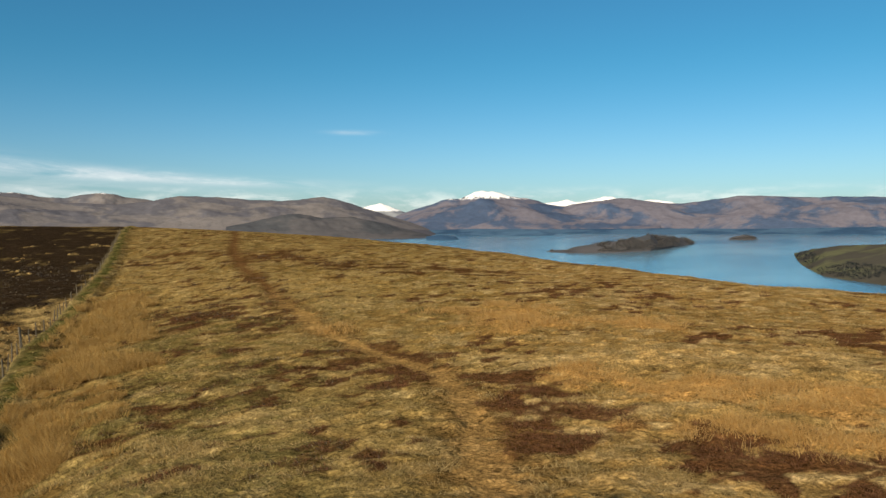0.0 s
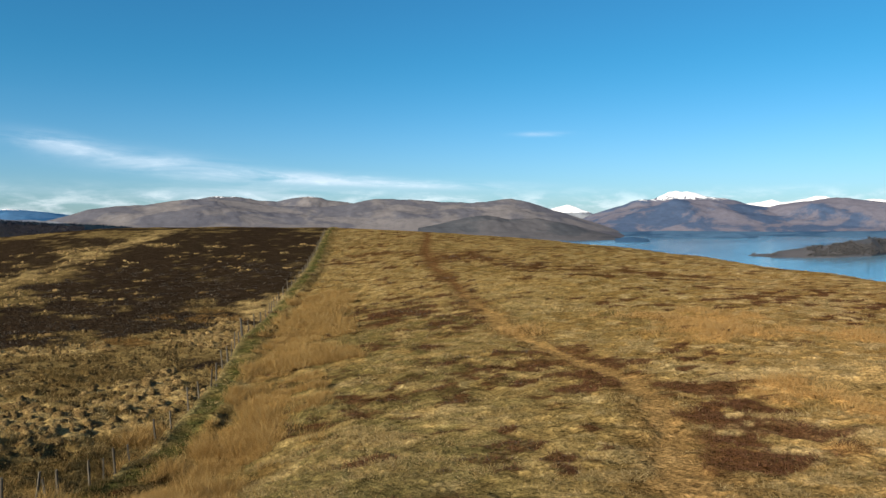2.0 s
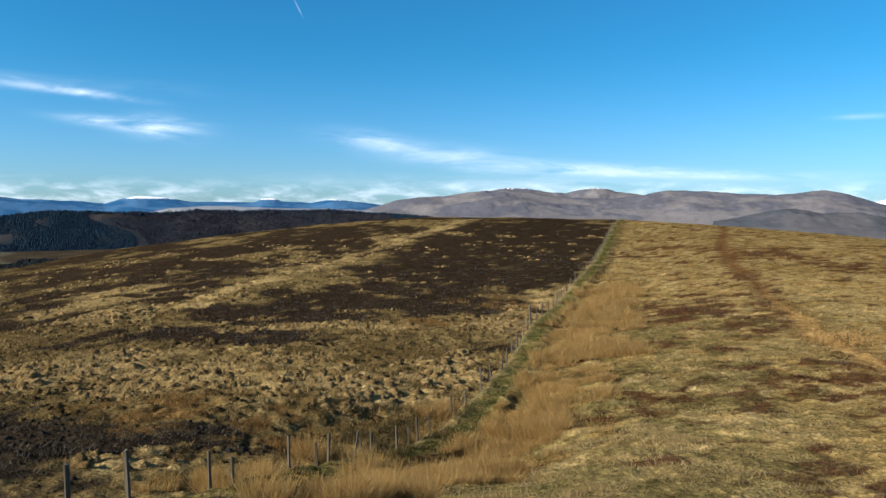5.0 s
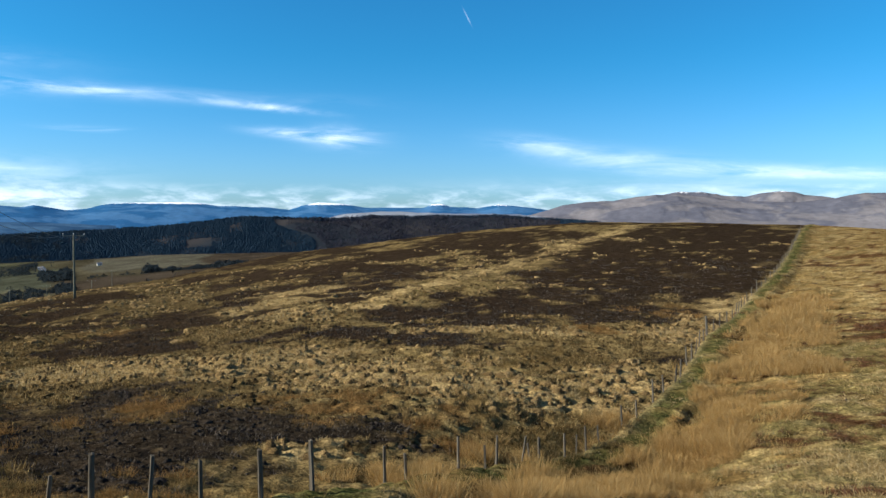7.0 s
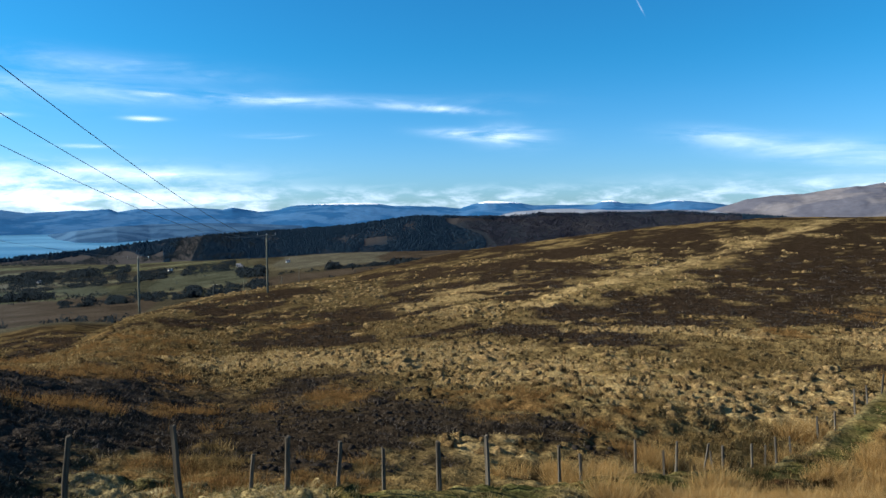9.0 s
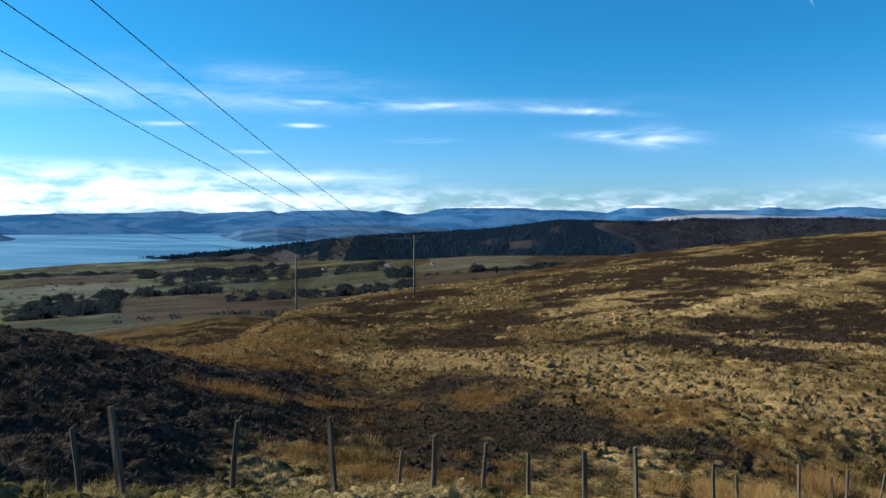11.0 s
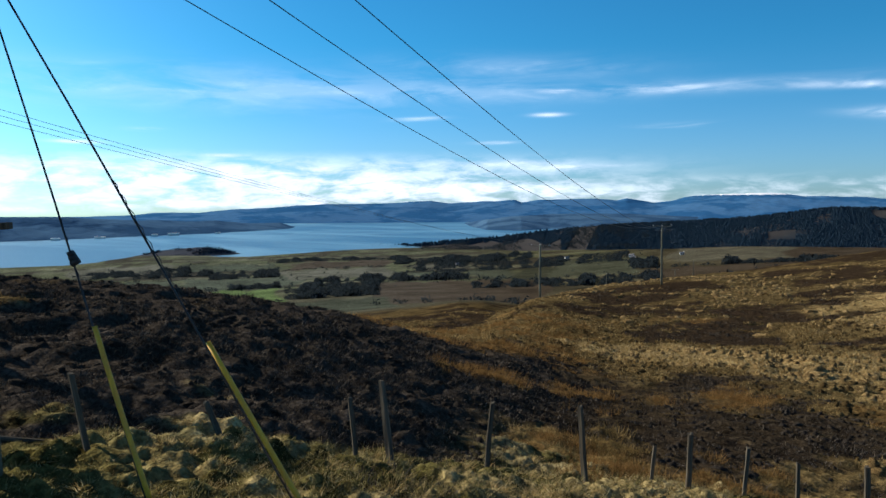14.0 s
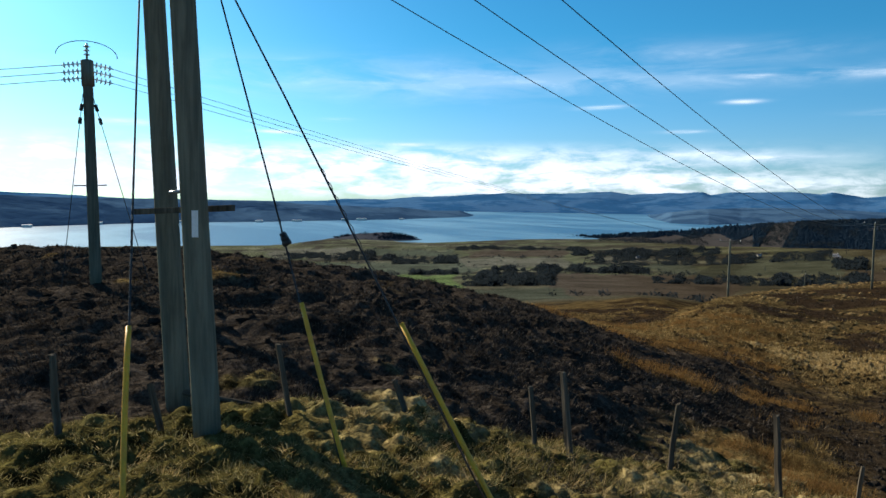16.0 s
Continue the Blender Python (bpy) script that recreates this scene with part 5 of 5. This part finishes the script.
# the double pole by the fence; places below are given from the foot of its nearer leg
HX, HY = -9.51, 2.76
HZ = height_at(HX, HY)
double_pole = empty("double_power_pole", HX, HY, HZ, "tall double timber power pole, grey and weathered", "power pole")
LEG2 = (-2.15, 0.16)
top_z = EYE + 5.6 - HZ
leg2_z = height_at(HX + LEG2[0], HY + LEG2[1]) - HZ
part("pole", pole_mesh((0, 0, -0.4), (-0.15, -0.36, top_z), 0.172, 0.135), POLE_M, double_pole)
part("pole", pole_mesh((LEG2[0], LEG2[1], leg2_z - 0.4), (LEG2[0] - 0.16, LEG2[1] - 0.37, top_z), 0.18, 0.14), POLE_M, double_pole)
arm_dir = Vector((0.921, 0.388, 0)).normalized()
arm_mid = Vector((-0.56, -0.25, top_z - 0.75))
turn_arm = Matrix.Rotation(math.atan2(arm_dir.y, arm_dir.x), 4, "Z")
part("crossarm", block(bmesh.new(), (3.6, 0.12, 0.16), Matrix.Translation(arm_mid) @ turn_arm, 0.012), POLE_M, double_pole)
tie_z = EYE - 0.22 - HZ
part("brace", block(bmesh.new(), (2.15, 0.05, 0.075), Matrix.Translation((-0.75, -0.13, tie_z)) @ Matrix.Rotation(0.363, 4, "Z") @ Matrix.Rotation(-0.045, 4, "Y"), 0.008), POST_M, double_pole, "dark tie bar through both legs")
part("bolt", rod(bmesh.new(), (-0.16, -0.40, tie_z + 0.22), (-0.08, -0.26, tie_z + 0.24), 0.022, 0.022, 8), ALLOY, double_pole, "bright bolt end")
plate = bmesh.new()
block(plate, (0.012, 0.075, 0.32), Matrix.Translation((0.135, -0.175, tie_z - 0.145)) @ Matrix.Rotation(-0.247, 4, "Z"), 0.003)
part("plate", plate, PLATE_M, double_pole, "narrow white number plate, unreadable")
drop_bm = strand("earth_wire", [(-0.05 - 0.05 * k / 10, -0.172 - 0.035 * k / 10, 0.0 + (top_z - 0.3) * k / 10) for k in range(11)], 0.008, WIRE_M)
part("earth_wire", drop_bm, ALLOY, double_pole, "pale earth wire stapled down the pole")

POLE_A, POLE_B = (-55.4, 110.6), (-66.0, 92.0)
az_a, az_b = height_at(*POLE_A), height_at(*POLE_B)
arm_world = Vector((HX, HY, HZ)) + arm_mid
for k, off in enumerate((-1.64, 0.0, 1.64)):
    start = arm_world + arm_dir * off
    insulator(double_pole, arm_mid + arm_dir * off, arm_mid + arm_dir * off + Vector((-0.16, 0.38, 0.0)), 4)
    end = Vector((POLE_A[0], POLE_A[1], az_a + 9.6)) + arm_dir * off * 0.86
    conductor(start + Vector((-0.16, 0.38, 0)), end, 2.1, [0.011 + 0.006 * s / 28 for s in range(29)], "thin black overhead power line, sagging", "overhead lines to the moor poles")


def stay(anchor, top, sleeve, parent_label, wraps):
    """A stay wire with a yellow sleeve over its foot and preformed grips wound on it."""
    ax, ay = anchor
    g = Vector((ax, ay, height_at(ax, ay)))
    t = Vector(top)
    base = empty("stay_wire", g.x, g.y, g.z, parent_label, "stay wire", "stays of the double pole")
    d = t - g
    part("wire", strand("wire", [Vector((0, 0, -0.15)), d * 0.5, d], 0.011, WIRE_M, 6), WIRE_M, base)
    u = d.normalized()
    bm = rod(bmesh.new(), u * -0.1, u * sleeve, 0.027, 0.027, 12, 0.01, 6)
    part("sleeve", bm, YELLOW, base, "yellow plastic guard tube, faded")
    if wraps:
        side = u.orthogonal().normalized()
        other = u.cross(side)
        spiral = [u * (sleeve + wraps[0] + (wraps[1] - wraps[0]) * k / 60) + 0.007 * (side * math.cos(k * 0.9) + other * math.sin(k * 0.9)) for k in range(61)]
        part("grip", strand("grip", spiral, 0.0045, TAPE_M, 5), TAPE_M, base, "dark wound wire grip")
        if len(wraps) > 2:
            c = u * (sleeve + wraps[2])
            bm = bmesh.new()
            for j in range(3):
                rod(bm, c + u * (0.05 * j - 0.06) - side * 0.03, c + u * (0.05 * j - 0.05) + side * (0.06 - 0.015 * j), 0.035, 0.03, 8)
            part("clamp", bm, TAPE_M, base, "bulky black cable clamp")


stay((-7.5, 3.66), (-9.75, 2.85, EYE + 3.03), 1.85, "black stay wire with a yellow guard tube", (0.55, 2.3, 0.76))
stay((-6.08, 4.76), (-11.0, 2.0, EYE + 5.55), 2.32, "black stay wire with a yellow guard tube, leaning", (0.45, 2.0))
stay((-7.18, 1.38), (-10.83, 2.4, EYE + 5.1), 1.65, "black stay wire with a short yellow guard tube", (0.7, 1.6))

# the single pole on the knoll
PX, PY = -23.4, 3.4
PZ = height_at(PX, PY)
single = empty("power_pole", PX, PY, PZ, "single timber power pole with insulators and jumper loops", "power pole")
p_top = EYE + 3.68 - PZ
part("pole", pole_mesh((0, 0, -0.4), (-0.03, -0.12, p_top), 0.165, 0.13), POLE_M, single)
part("collar", rod(bmesh.new(), (-0.025, -0.10, p_top - 0.72), (-0.03, -0.12, p_top - 0.02), 0.172, 0.165, 16), POLE_M, single, "thicker timber head of the pole")
across = Vector((0.14, 1.0, 0)).normalized()
part("spindle", rod(bmesh.new(), (-0.03, -0.12, p_top), (-0.03, -0.12, p_top + 0.45), 0.03, 0.03, 8), ALLOY, single)
insulator(single, (-0.03, -0.12, p_top + 0.08), (-0.03, -0.12, p_top + 0.46), 3, 0.09)
tips = []
for k in range(3):
    z = p_top - 0.12 - 0.2 * k
    for sgn in (-1, 1):
        a = Vector((-0.03, -0.12, z)) + across * 0.17 * sgn
        b = Vector((-0.03, -0.12, z - 0.03)) + across * 0.66 * sgn + Vector((0.03, 0, -0.06))
        part("bracket", rod(bmesh.new(), Vector((-0.03, -0.12, z)), a, 0.018, 0.018, 6), ALLOY, single)
        insulator(single, a, b, 4, 0.10)
        tips.append((sgn, b))
loop = [Vector((-0.03, -0.12, p_top + 0.1)) + across * 0.78 * math.cos(math.pi * k / 20) + Vector((0, 0, 0.42 * math.sin(math.pi * k / 20))) for k in range(21)]
part("jumper", strand("jumper", loop, 0.011, WIRE_M), WIRE_M, single, "thin jumper loop over the pole head")
part("step_bar", rod(bmesh.new(), Vector((0, -0.1, 2.75)) - across * 0.42, Vector((0, -0.1, 2.78)) + across * 0.42, 0.02, 0.02, 6), ALLOY, single)
for sgn in (-1, 1):
    foot = across * (1.3 if sgn > 0 else 0.95) * sgn + Vector((0.6, 0, 0))
    foot.z = height_at(PX + foot.x, PY + foot.y) - PZ
    head = Vector((-0.03, -0.12, p_top - 0.95)) + across * 0.12 * sgn
    part("stay", strand("stay", [foot, foot.lerp(head, 0.5), head], 0.011, WIRE_M), WIRE_M, single)
    for t in (0.86, 0.93):
        c = foot.lerp(head, t)
        u = (head - foot).normalized()
        part("stay_insulator", rod(bmesh.new(), c - u * 0.09, c + u * 0.09, 0.05, 0.05, 8), TAPE_M, single)
pole_at = Vector((PX, PY, PZ))
for n_wire, (sgn, tip) in enumerate(tips):
    k = n_wire // 2
    start = pole_at + tip
    if sgn > 0:
        end = Vector((POLE_B[0] + 0.9 * (k - 1), POLE_B[1] + 0.4 * (k - 1), az_b + 8.1))
        conductor(start, end, 0.7, [0.008 - 0.004 * s / 28 for s in range(29)], "thin black overhead line from the knoll pole", "overhead lines of the knoll pole")
    else:
        conductor(start, start + Vector((-18.0, -34.0, -1.9 - 0.1 * k)), 0.5, 0.010, "thin black overhead line leaving the knoll pole", "overhead lines of the knoll pole")


def moor_pole(x, y, tall, label, arm=True):
    z = height_at(x, y)
    base = empty("power_pole", x, y, z, label, "power pole", "poles across the moor")
    part("pole", rod(bmesh.new(), (0, 0, -0.5), (0, 0, tall), 0.17, 0.12, 12, 0.03, 4), POLE_M, base)
    if arm:
        part("crossarm", block(bmesh.new(), (2.9, 0.07, 0.07), Matrix.Translation((0, 0, tall - 0.12)) @ turn_arm, 0.01), POLE_M, base)
        for off in (-1.41, 0, 1.41):
            insulator(base, arm_dir * off + Vector((0, 0, tall - 0.05)), arm_dir * off + Vector((0, 0, tall + 0.25)), 2, 0.06)


moor_pole(*POLE_A, 9.6, "grey timber power pole standing on the moor's brow")
moor_pole(*POLE_B, 8.1, "grey timber power pole standing in rough grass")
for az_p, r_p, h_p in ((25.6, 340, 8.5), (24.3, 420, 8.5), (30.6, 330, 8.5), (28.4, 350, 7.5)):
    moor_pole(-math.sin(radians(az_p)) * r_p, math.cos(radians(az_p)) * r_p, h_p, "distant timber power pole in the valley", True)


# a broken stake lying against the turf by the double pole
fallen = fence_post(-11.4, 3.2, 0.95, 0.0, 0.0, 0.05, False, 77)
fallen.name = "fallen_stake"
fallen.location.z += 0.16
fallen.rotation_euler = (-1.78, 0.15, -0.5)
tagged(fallen, "broken dark stake lying on the turf by the double pole", "wooden stake")

# ---- grass, rushes and heather ----
veg = np.random.default_rng(23)


def scatter(count, r0, r1, a0=-90, a1=102, power=1.0):
    """Points over the land, closer together near the middle."""
    az = np.radians(veg.uniform(a0, a1, count))
    r = np.exp(veg.uniform(np.log(r0), np.log(r1), count)) if power == 1.0 else r0 + (r1 - r0) * veg.random(count) ** power
    return -np.sin(az) * r, np.cos(az) * r, r


def blades(x, y, z, tall, spread, width, per, lean=0.5):
    """Tufts: each a bunch of narrow pointed blades that lean outwards."""
    n = len(x)
    a = veg.uniform(0, 6.2832, (n, per))
    out = spread[:, None] * np.sqrt(veg.random((n, per)))
    bx, by = x[:, None] + out * np.cos(a), y[:, None] + out * np.sin(a)
    h = tall[:, None] * veg.uniform(0.55, 1.15, (n, per))
    tilt = h * lean * veg.uniform(0.2, 1.3, (n, per))
    b = a + veg.normal(0, 0.7, (n, per))
    tx, ty = bx + tilt * np.cos(b), by + tilt * np.sin(b)
    face = veg.uniform(0, 6.2832, (n, per))
    w = width[:, None] * veg.uniform(0.6, 1.3, (n, per))
    bz = np.broadcast_to(z[:, None], (n, per)) - 0.04
    v = np.stack([np.stack([bx - w * np.cos(face), by - w * np.sin(face), bz], -1), np.stack([bx + w * np.cos(face), by + w * np.sin(face), bz], -1),
                  np.stack([tx, ty, bz + h], -1)], 2).reshape(-1, 3)
    return v, np.arange(len(v)).reshape(-1, 3)


def tufts(name, label, mat, x, y, r, keep, tall, spread, per, lean, thin=0.0011):
    k = land_cover(x, y)
    m = keep(k, x, y, r)
    x, y, r = x[m], y[m], r[m]
    kk = {key: v[m] for key, v in k.items()}
    z = land_height(x, y, kk)
    size = veg.uniform(0.7, 1.35, len(x)) * np.clip(1 + 1.3 * fbm(x, y, 1.7, 3, 88), 0.55, 1.6) * np.clip(0.8 + r / 120.0, 0.8, 1.4)
    v, f = blades(x, y, z, tall * size, spread * size, np.maximum(0.007, thin * r) * np.ones(len(x)), per, lean)
    tagged(new(name, mesh_of(name, v, f, 3, mat, False)), label, "vegetation", kind="stuff")


def some(p, n):
    return veg.random(n) < p


x, y, r = scatter(90000, 4.5, 110)


def grassy(k):
    return ((k["fence"] > 3.2) | ~k["by_pole"]) & (k["heather"] < 0.35) & (k["rush"] < 0.5) & (k["russet"] < 0.4) & (k["sedge"] < 0.5) & (k["path"] < 0.06) & (k["rusty"] < 0.4) & (k["bank"] < 0.6) & (k["hum"] > np.where(k["west"], 0.05, -0.04))


def thick(k):
    return some(np.clip(0.3 + 0.5 * k["pale"] + 0.9 * k["blotch"] + 1.2 * k["hum"], 0.05, 1), len(k["hum"]))


tufts("grass", "tussocks of bleached winter moor grass", GRASS, x, y, r, lambda k, x, y, r: grassy(k) & thick(k) & (~k["west"] | (k["pale"] > 0.5)), 0.11, 0.15, 8, 1.2, 0.0005)
tufts("dull_grass", "dull brown rough moor grass", DULL_M, x, y, r, lambda k, x, y, r: grassy(k) & thick(k) & k["west"] & (k["pale"] <= 0.5), 0.15, 0.14, 8, 0.6, 0.0005)
x, y, r = scatter(3200, 5.5, 17, 22, 100)
tufts("straw_tussocks", "drooping clumps of dead straw by the fence", STRAW_M, x, y, r,
      lambda k, x, y, r: (k["heather"] < 0.4) & (k["fence"] < 4.0) & some(np.clip(0.1 + 1.6 * k["hum"] + k["blotch"], 0.0, 1.0) * np.where(np.arctan2(-x, y) < 1.13, 1.0, 0.2), len(x)), 0.085, 0.13, 40, 2.4, 0.0004)
x, y, r = scatter(52000, 5, 90)
tufts("green_grass", "mossy green and straw-coloured short grass", MOSS_M, x, y, r,
      lambda k, x, y, r: (k["heather"] < 0.3) & (k["path"] < 0.06) & (k["rush"] < 0.4) & some(np.clip(0.15 + 0.6 * k["green"] + 0.25 * k["bank"], 0, 1), len(x)), 0.07, 0.14, 7, 0.8, 0.0005)
x, y, r = scatter(130000, 14, 85, -36, 10)
tufts("rushes", "tall orange-brown rushes and long dead grass", RUSH_M, x, y, r,
      lambda k, x, y, r: (k["rush"] > 0.4) & (r > 11) & (k["ditch"] < 0.5) & ((k["fence"] > 1.5) | k["west"]) & some(np.clip(0.2 + 0.6 * k["rush"] + 2.2 * fbm(x, y, 1.3, 2, 61), 0, 1), len(x)), 0.36, 0.24, 15, 0.75, 0.00028)
x, y, r = scatter(70000, 10, 75, -20, 52)
tufts("russet_rushes", "russet rushes in scattered clumps among the heather", RUSSET_M, x, y, r,
      lambda k, x, y, r: (k["russet"] > 0.45) & (k["fence"] > 0.5) & some(np.clip(0.10 + 0.35 * k["russet"] + 1.5 * fbm(x, y, 0.9, 2, 62), 0, 1), len(x)), 0.24, 0.20, 14, 0.8, 0.00028)
x, y, r = scatter(16000, 14, 60, -82, -36)
tufts("golden_grass", "long golden dead grass on the open hill", GOLD_M, x, y, r,
      lambda k, x, y, r: (k["rush"] > 0.3) & some(0.3 + 0.7 * k["rush"], len(x)), 0.26, 0.24, 15, 0.9, 0.0003)
x, y, r = scatter(70000, 9, 95, -20, 60)
tufts("sedge", "olive-brown sedge in the wet hollow", SEDGE_M, x, y, r,
      lambda k, x, y, r: (k["sedge"] > 0.4) & (k["heather"] < 0.5) & some(0.2 + 0.7 * k["sedge"], len(x)), 0.2, 0.26, 16, 0.7, 0.00025)
x, y, r = scatter(34000, 9, 46, 28, 100)
tufts("knoll_heather", "dense wiry dark heather over the knoll", HEATH_M, x, y, r, lambda k, x, y, r: (k["heather"] > 0.35) & (k["knoll"] > 0.3), 0.065, 0.20, 9, 1.3, 0.0006)
x, y, r = scatter(60000, 8, 120, -45, 102)
tufts("heather", "low dark brown winter heather", HEATH_M, x, y, r,
      lambda k, x, y, r: ((k["heather"] > 0.45) | ((k["rusty"] > 0.55) & some(0.5, len(x)))), 0.10, 0.2, 9, 1.1, 0.0005)


def tussocks(name, label, mat, count, r0, r1, a0, a1, keep, wide, tall, per):
    """Separate shaggy clumps of drooping stalks."""
    x, y, r = scatter(count, r0, r1, a0, a1, 0.62)
    tufts(name, label, mat, x, y, r, keep, tall, wide, per, 1.0, 0.0007)


tussocks("pale_tussocks", "rounded clumps of pale bleached tussock grass", STRAW_M, 19000, 20, 72, -30, 40,
         lambda k, x, y, r: (k["pale"] > 0.4) & (k["heather"] < 0.5) & (k["russet"] < 0.5) & k["west"], 0.14, 0.13, 15)
tussocks("moor_tussocks", "dull rounded clumps of moor grass", DULL_M, 16000, 14, 75, -20, 48,
         lambda k, x, y, r: (k["pale"] < 0.5) & (k["heather"] < 0.5) & (k["russet"] < 0.5) & k["west"] & (k["blotch"] > -0.12), 0.14, 0.14, 10)

def mounds(name, label, mat, count, r0, r1, a0, a1, keep, wide, tall, soft=False):
    """Small ragged mounds of matted stalks, of very uneven size."""
    x, y, r = scatter(count, r0, r1, a0, a1, 0.62)
    k = land_cover(x, y)
    m = keep(k, x, y, r)
    x, y = x[m], y[m]
    z = land_height(x, y, {key: v[m] for key, v in k.items()})
    n, sides = len(x), 6
    w = wide * veg.uniform(0.45, 1.0, n) * np.clip(1 + 1.6 * fbm(x, y, 2.3, 2, 89), 0.5, 1.9)
    h = tall * veg.uniform(0.4, 1.3, n)
    turn = veg.uniform(0, 6.28, n)[:, None] + np.arange(sides) * 6.2832 / sides
    rows = []
    for rad, up in ((1.0, -0.5), (0.72, 0.62)):
        q = (w * rad)[:, None] * veg.uniform(0.55, 1.35, (n, sides))
        rows.append(np.stack([x[:, None] + q * np.cos(turn), y[:, None] + q * np.sin(turn), z[:, None] + (h * up)[:, None] * veg.uniform(0.4, 1.4, (n, sides))], -1))
    tip = np.stack([x + veg.normal(0, 0.3, n) * w, y + veg.normal(0, 0.3, n) * w, z + h], -1)[:, None]
    v = np.concatenate([*rows, tip], 1)
    base = np.arange(n)[:, None] * (2 * sides + 1)
    faces = []
    for s in range(sides):
        t = (s + 1) % sides
        faces += [base + np.array([[s, t, sides + t]]), base + np.array([[s, sides + t, sides + s]]), base + np.array([[sides + s, sides + t, 2 * sides]])]
    tagged(new(name, mesh_of(name, v.reshape(-1, 3), np.concatenate(faces), 3, mat, soft)), label, "vegetation", kind="stuff")


mounds("pale_mounds", "small matted mounds of bleached tussock grass", TUSSOCK_M, 9000, 20, 75, -32, 40,
       lambda k, x, y, r: (k["pale"] > 0.35) & (k["heather"] < 0.5) & (k["russet"] < 0.5) & k["west"], 0.32, 0.19, True)
mounds("dull_mounds", "small matted mounds of moor grass", DULL_CLUMP, 10000, 14, 90, -24, 48,
       lambda k, x, y, r: (k["pale"] < 0.25) & (k["heather"] < 0.6) & (k["russet"] < 0.5) & k["west"] & (r > 24), 0.24, 0.12, True)
mounds("heather_mounds", "low rounded heather bushes", HEATH_CLUMP, 30000, 10, 75, -20, 100,
       lambda k, x, y, r: (k["heather"] > 0.5) & some(0.5, len(x)), 0.13, 0.08, True)
mounds("far_mounds", "pale and dark clumps over the far moor", TUSSOCK_M, 10000, 62, 150, -32, 34,
       lambda k, x, y, r: (k["heather"] < 0.28) & k["west"] & (k["vale"] < 0.3) & (k["speck"] + 0.6 * k["blotch"] > -0.04), 0.42, 0.2)
x, y, r = scatter(26000, 5, 18, 20, 100)
tufts("short_turf", "short mossy turf by the pole", MOSS_M, x, y, r,
      lambda k, x, y, r: (k["heather"] < 0.6) & (k["fence"] < 4.5), 0.06, 0.10, 9, 1.6, 0.0004)
x, y, r = scatter(46000, 8, 60, -88, -12)
tufts("straw_tussocks", "low drooping tussocks of bleached grass on the open hill", STRAW_M, x, y, r,
      lambda k, x, y, r: ~k["west"] & (k["rusty"] < 0.3) & (k["rush"] < 0.4) & (k["path"] < 0.05) & (k["straw"] > 0.3), 0.075, 0.17, 13, 2.0, 0.0006)
x, y, r = scatter(60000, 8, 75, -88, -20)
tufts("rusty_heather", "low rust-brown heather on the open hill", RUST_M, x, y, r,
      lambda k, x, y, r: ~k["west"] & (k["rusty"] > 0.4) & (k["path"] < 0.2), 0.085, 0.15, 9, 1.2, 0.0006)
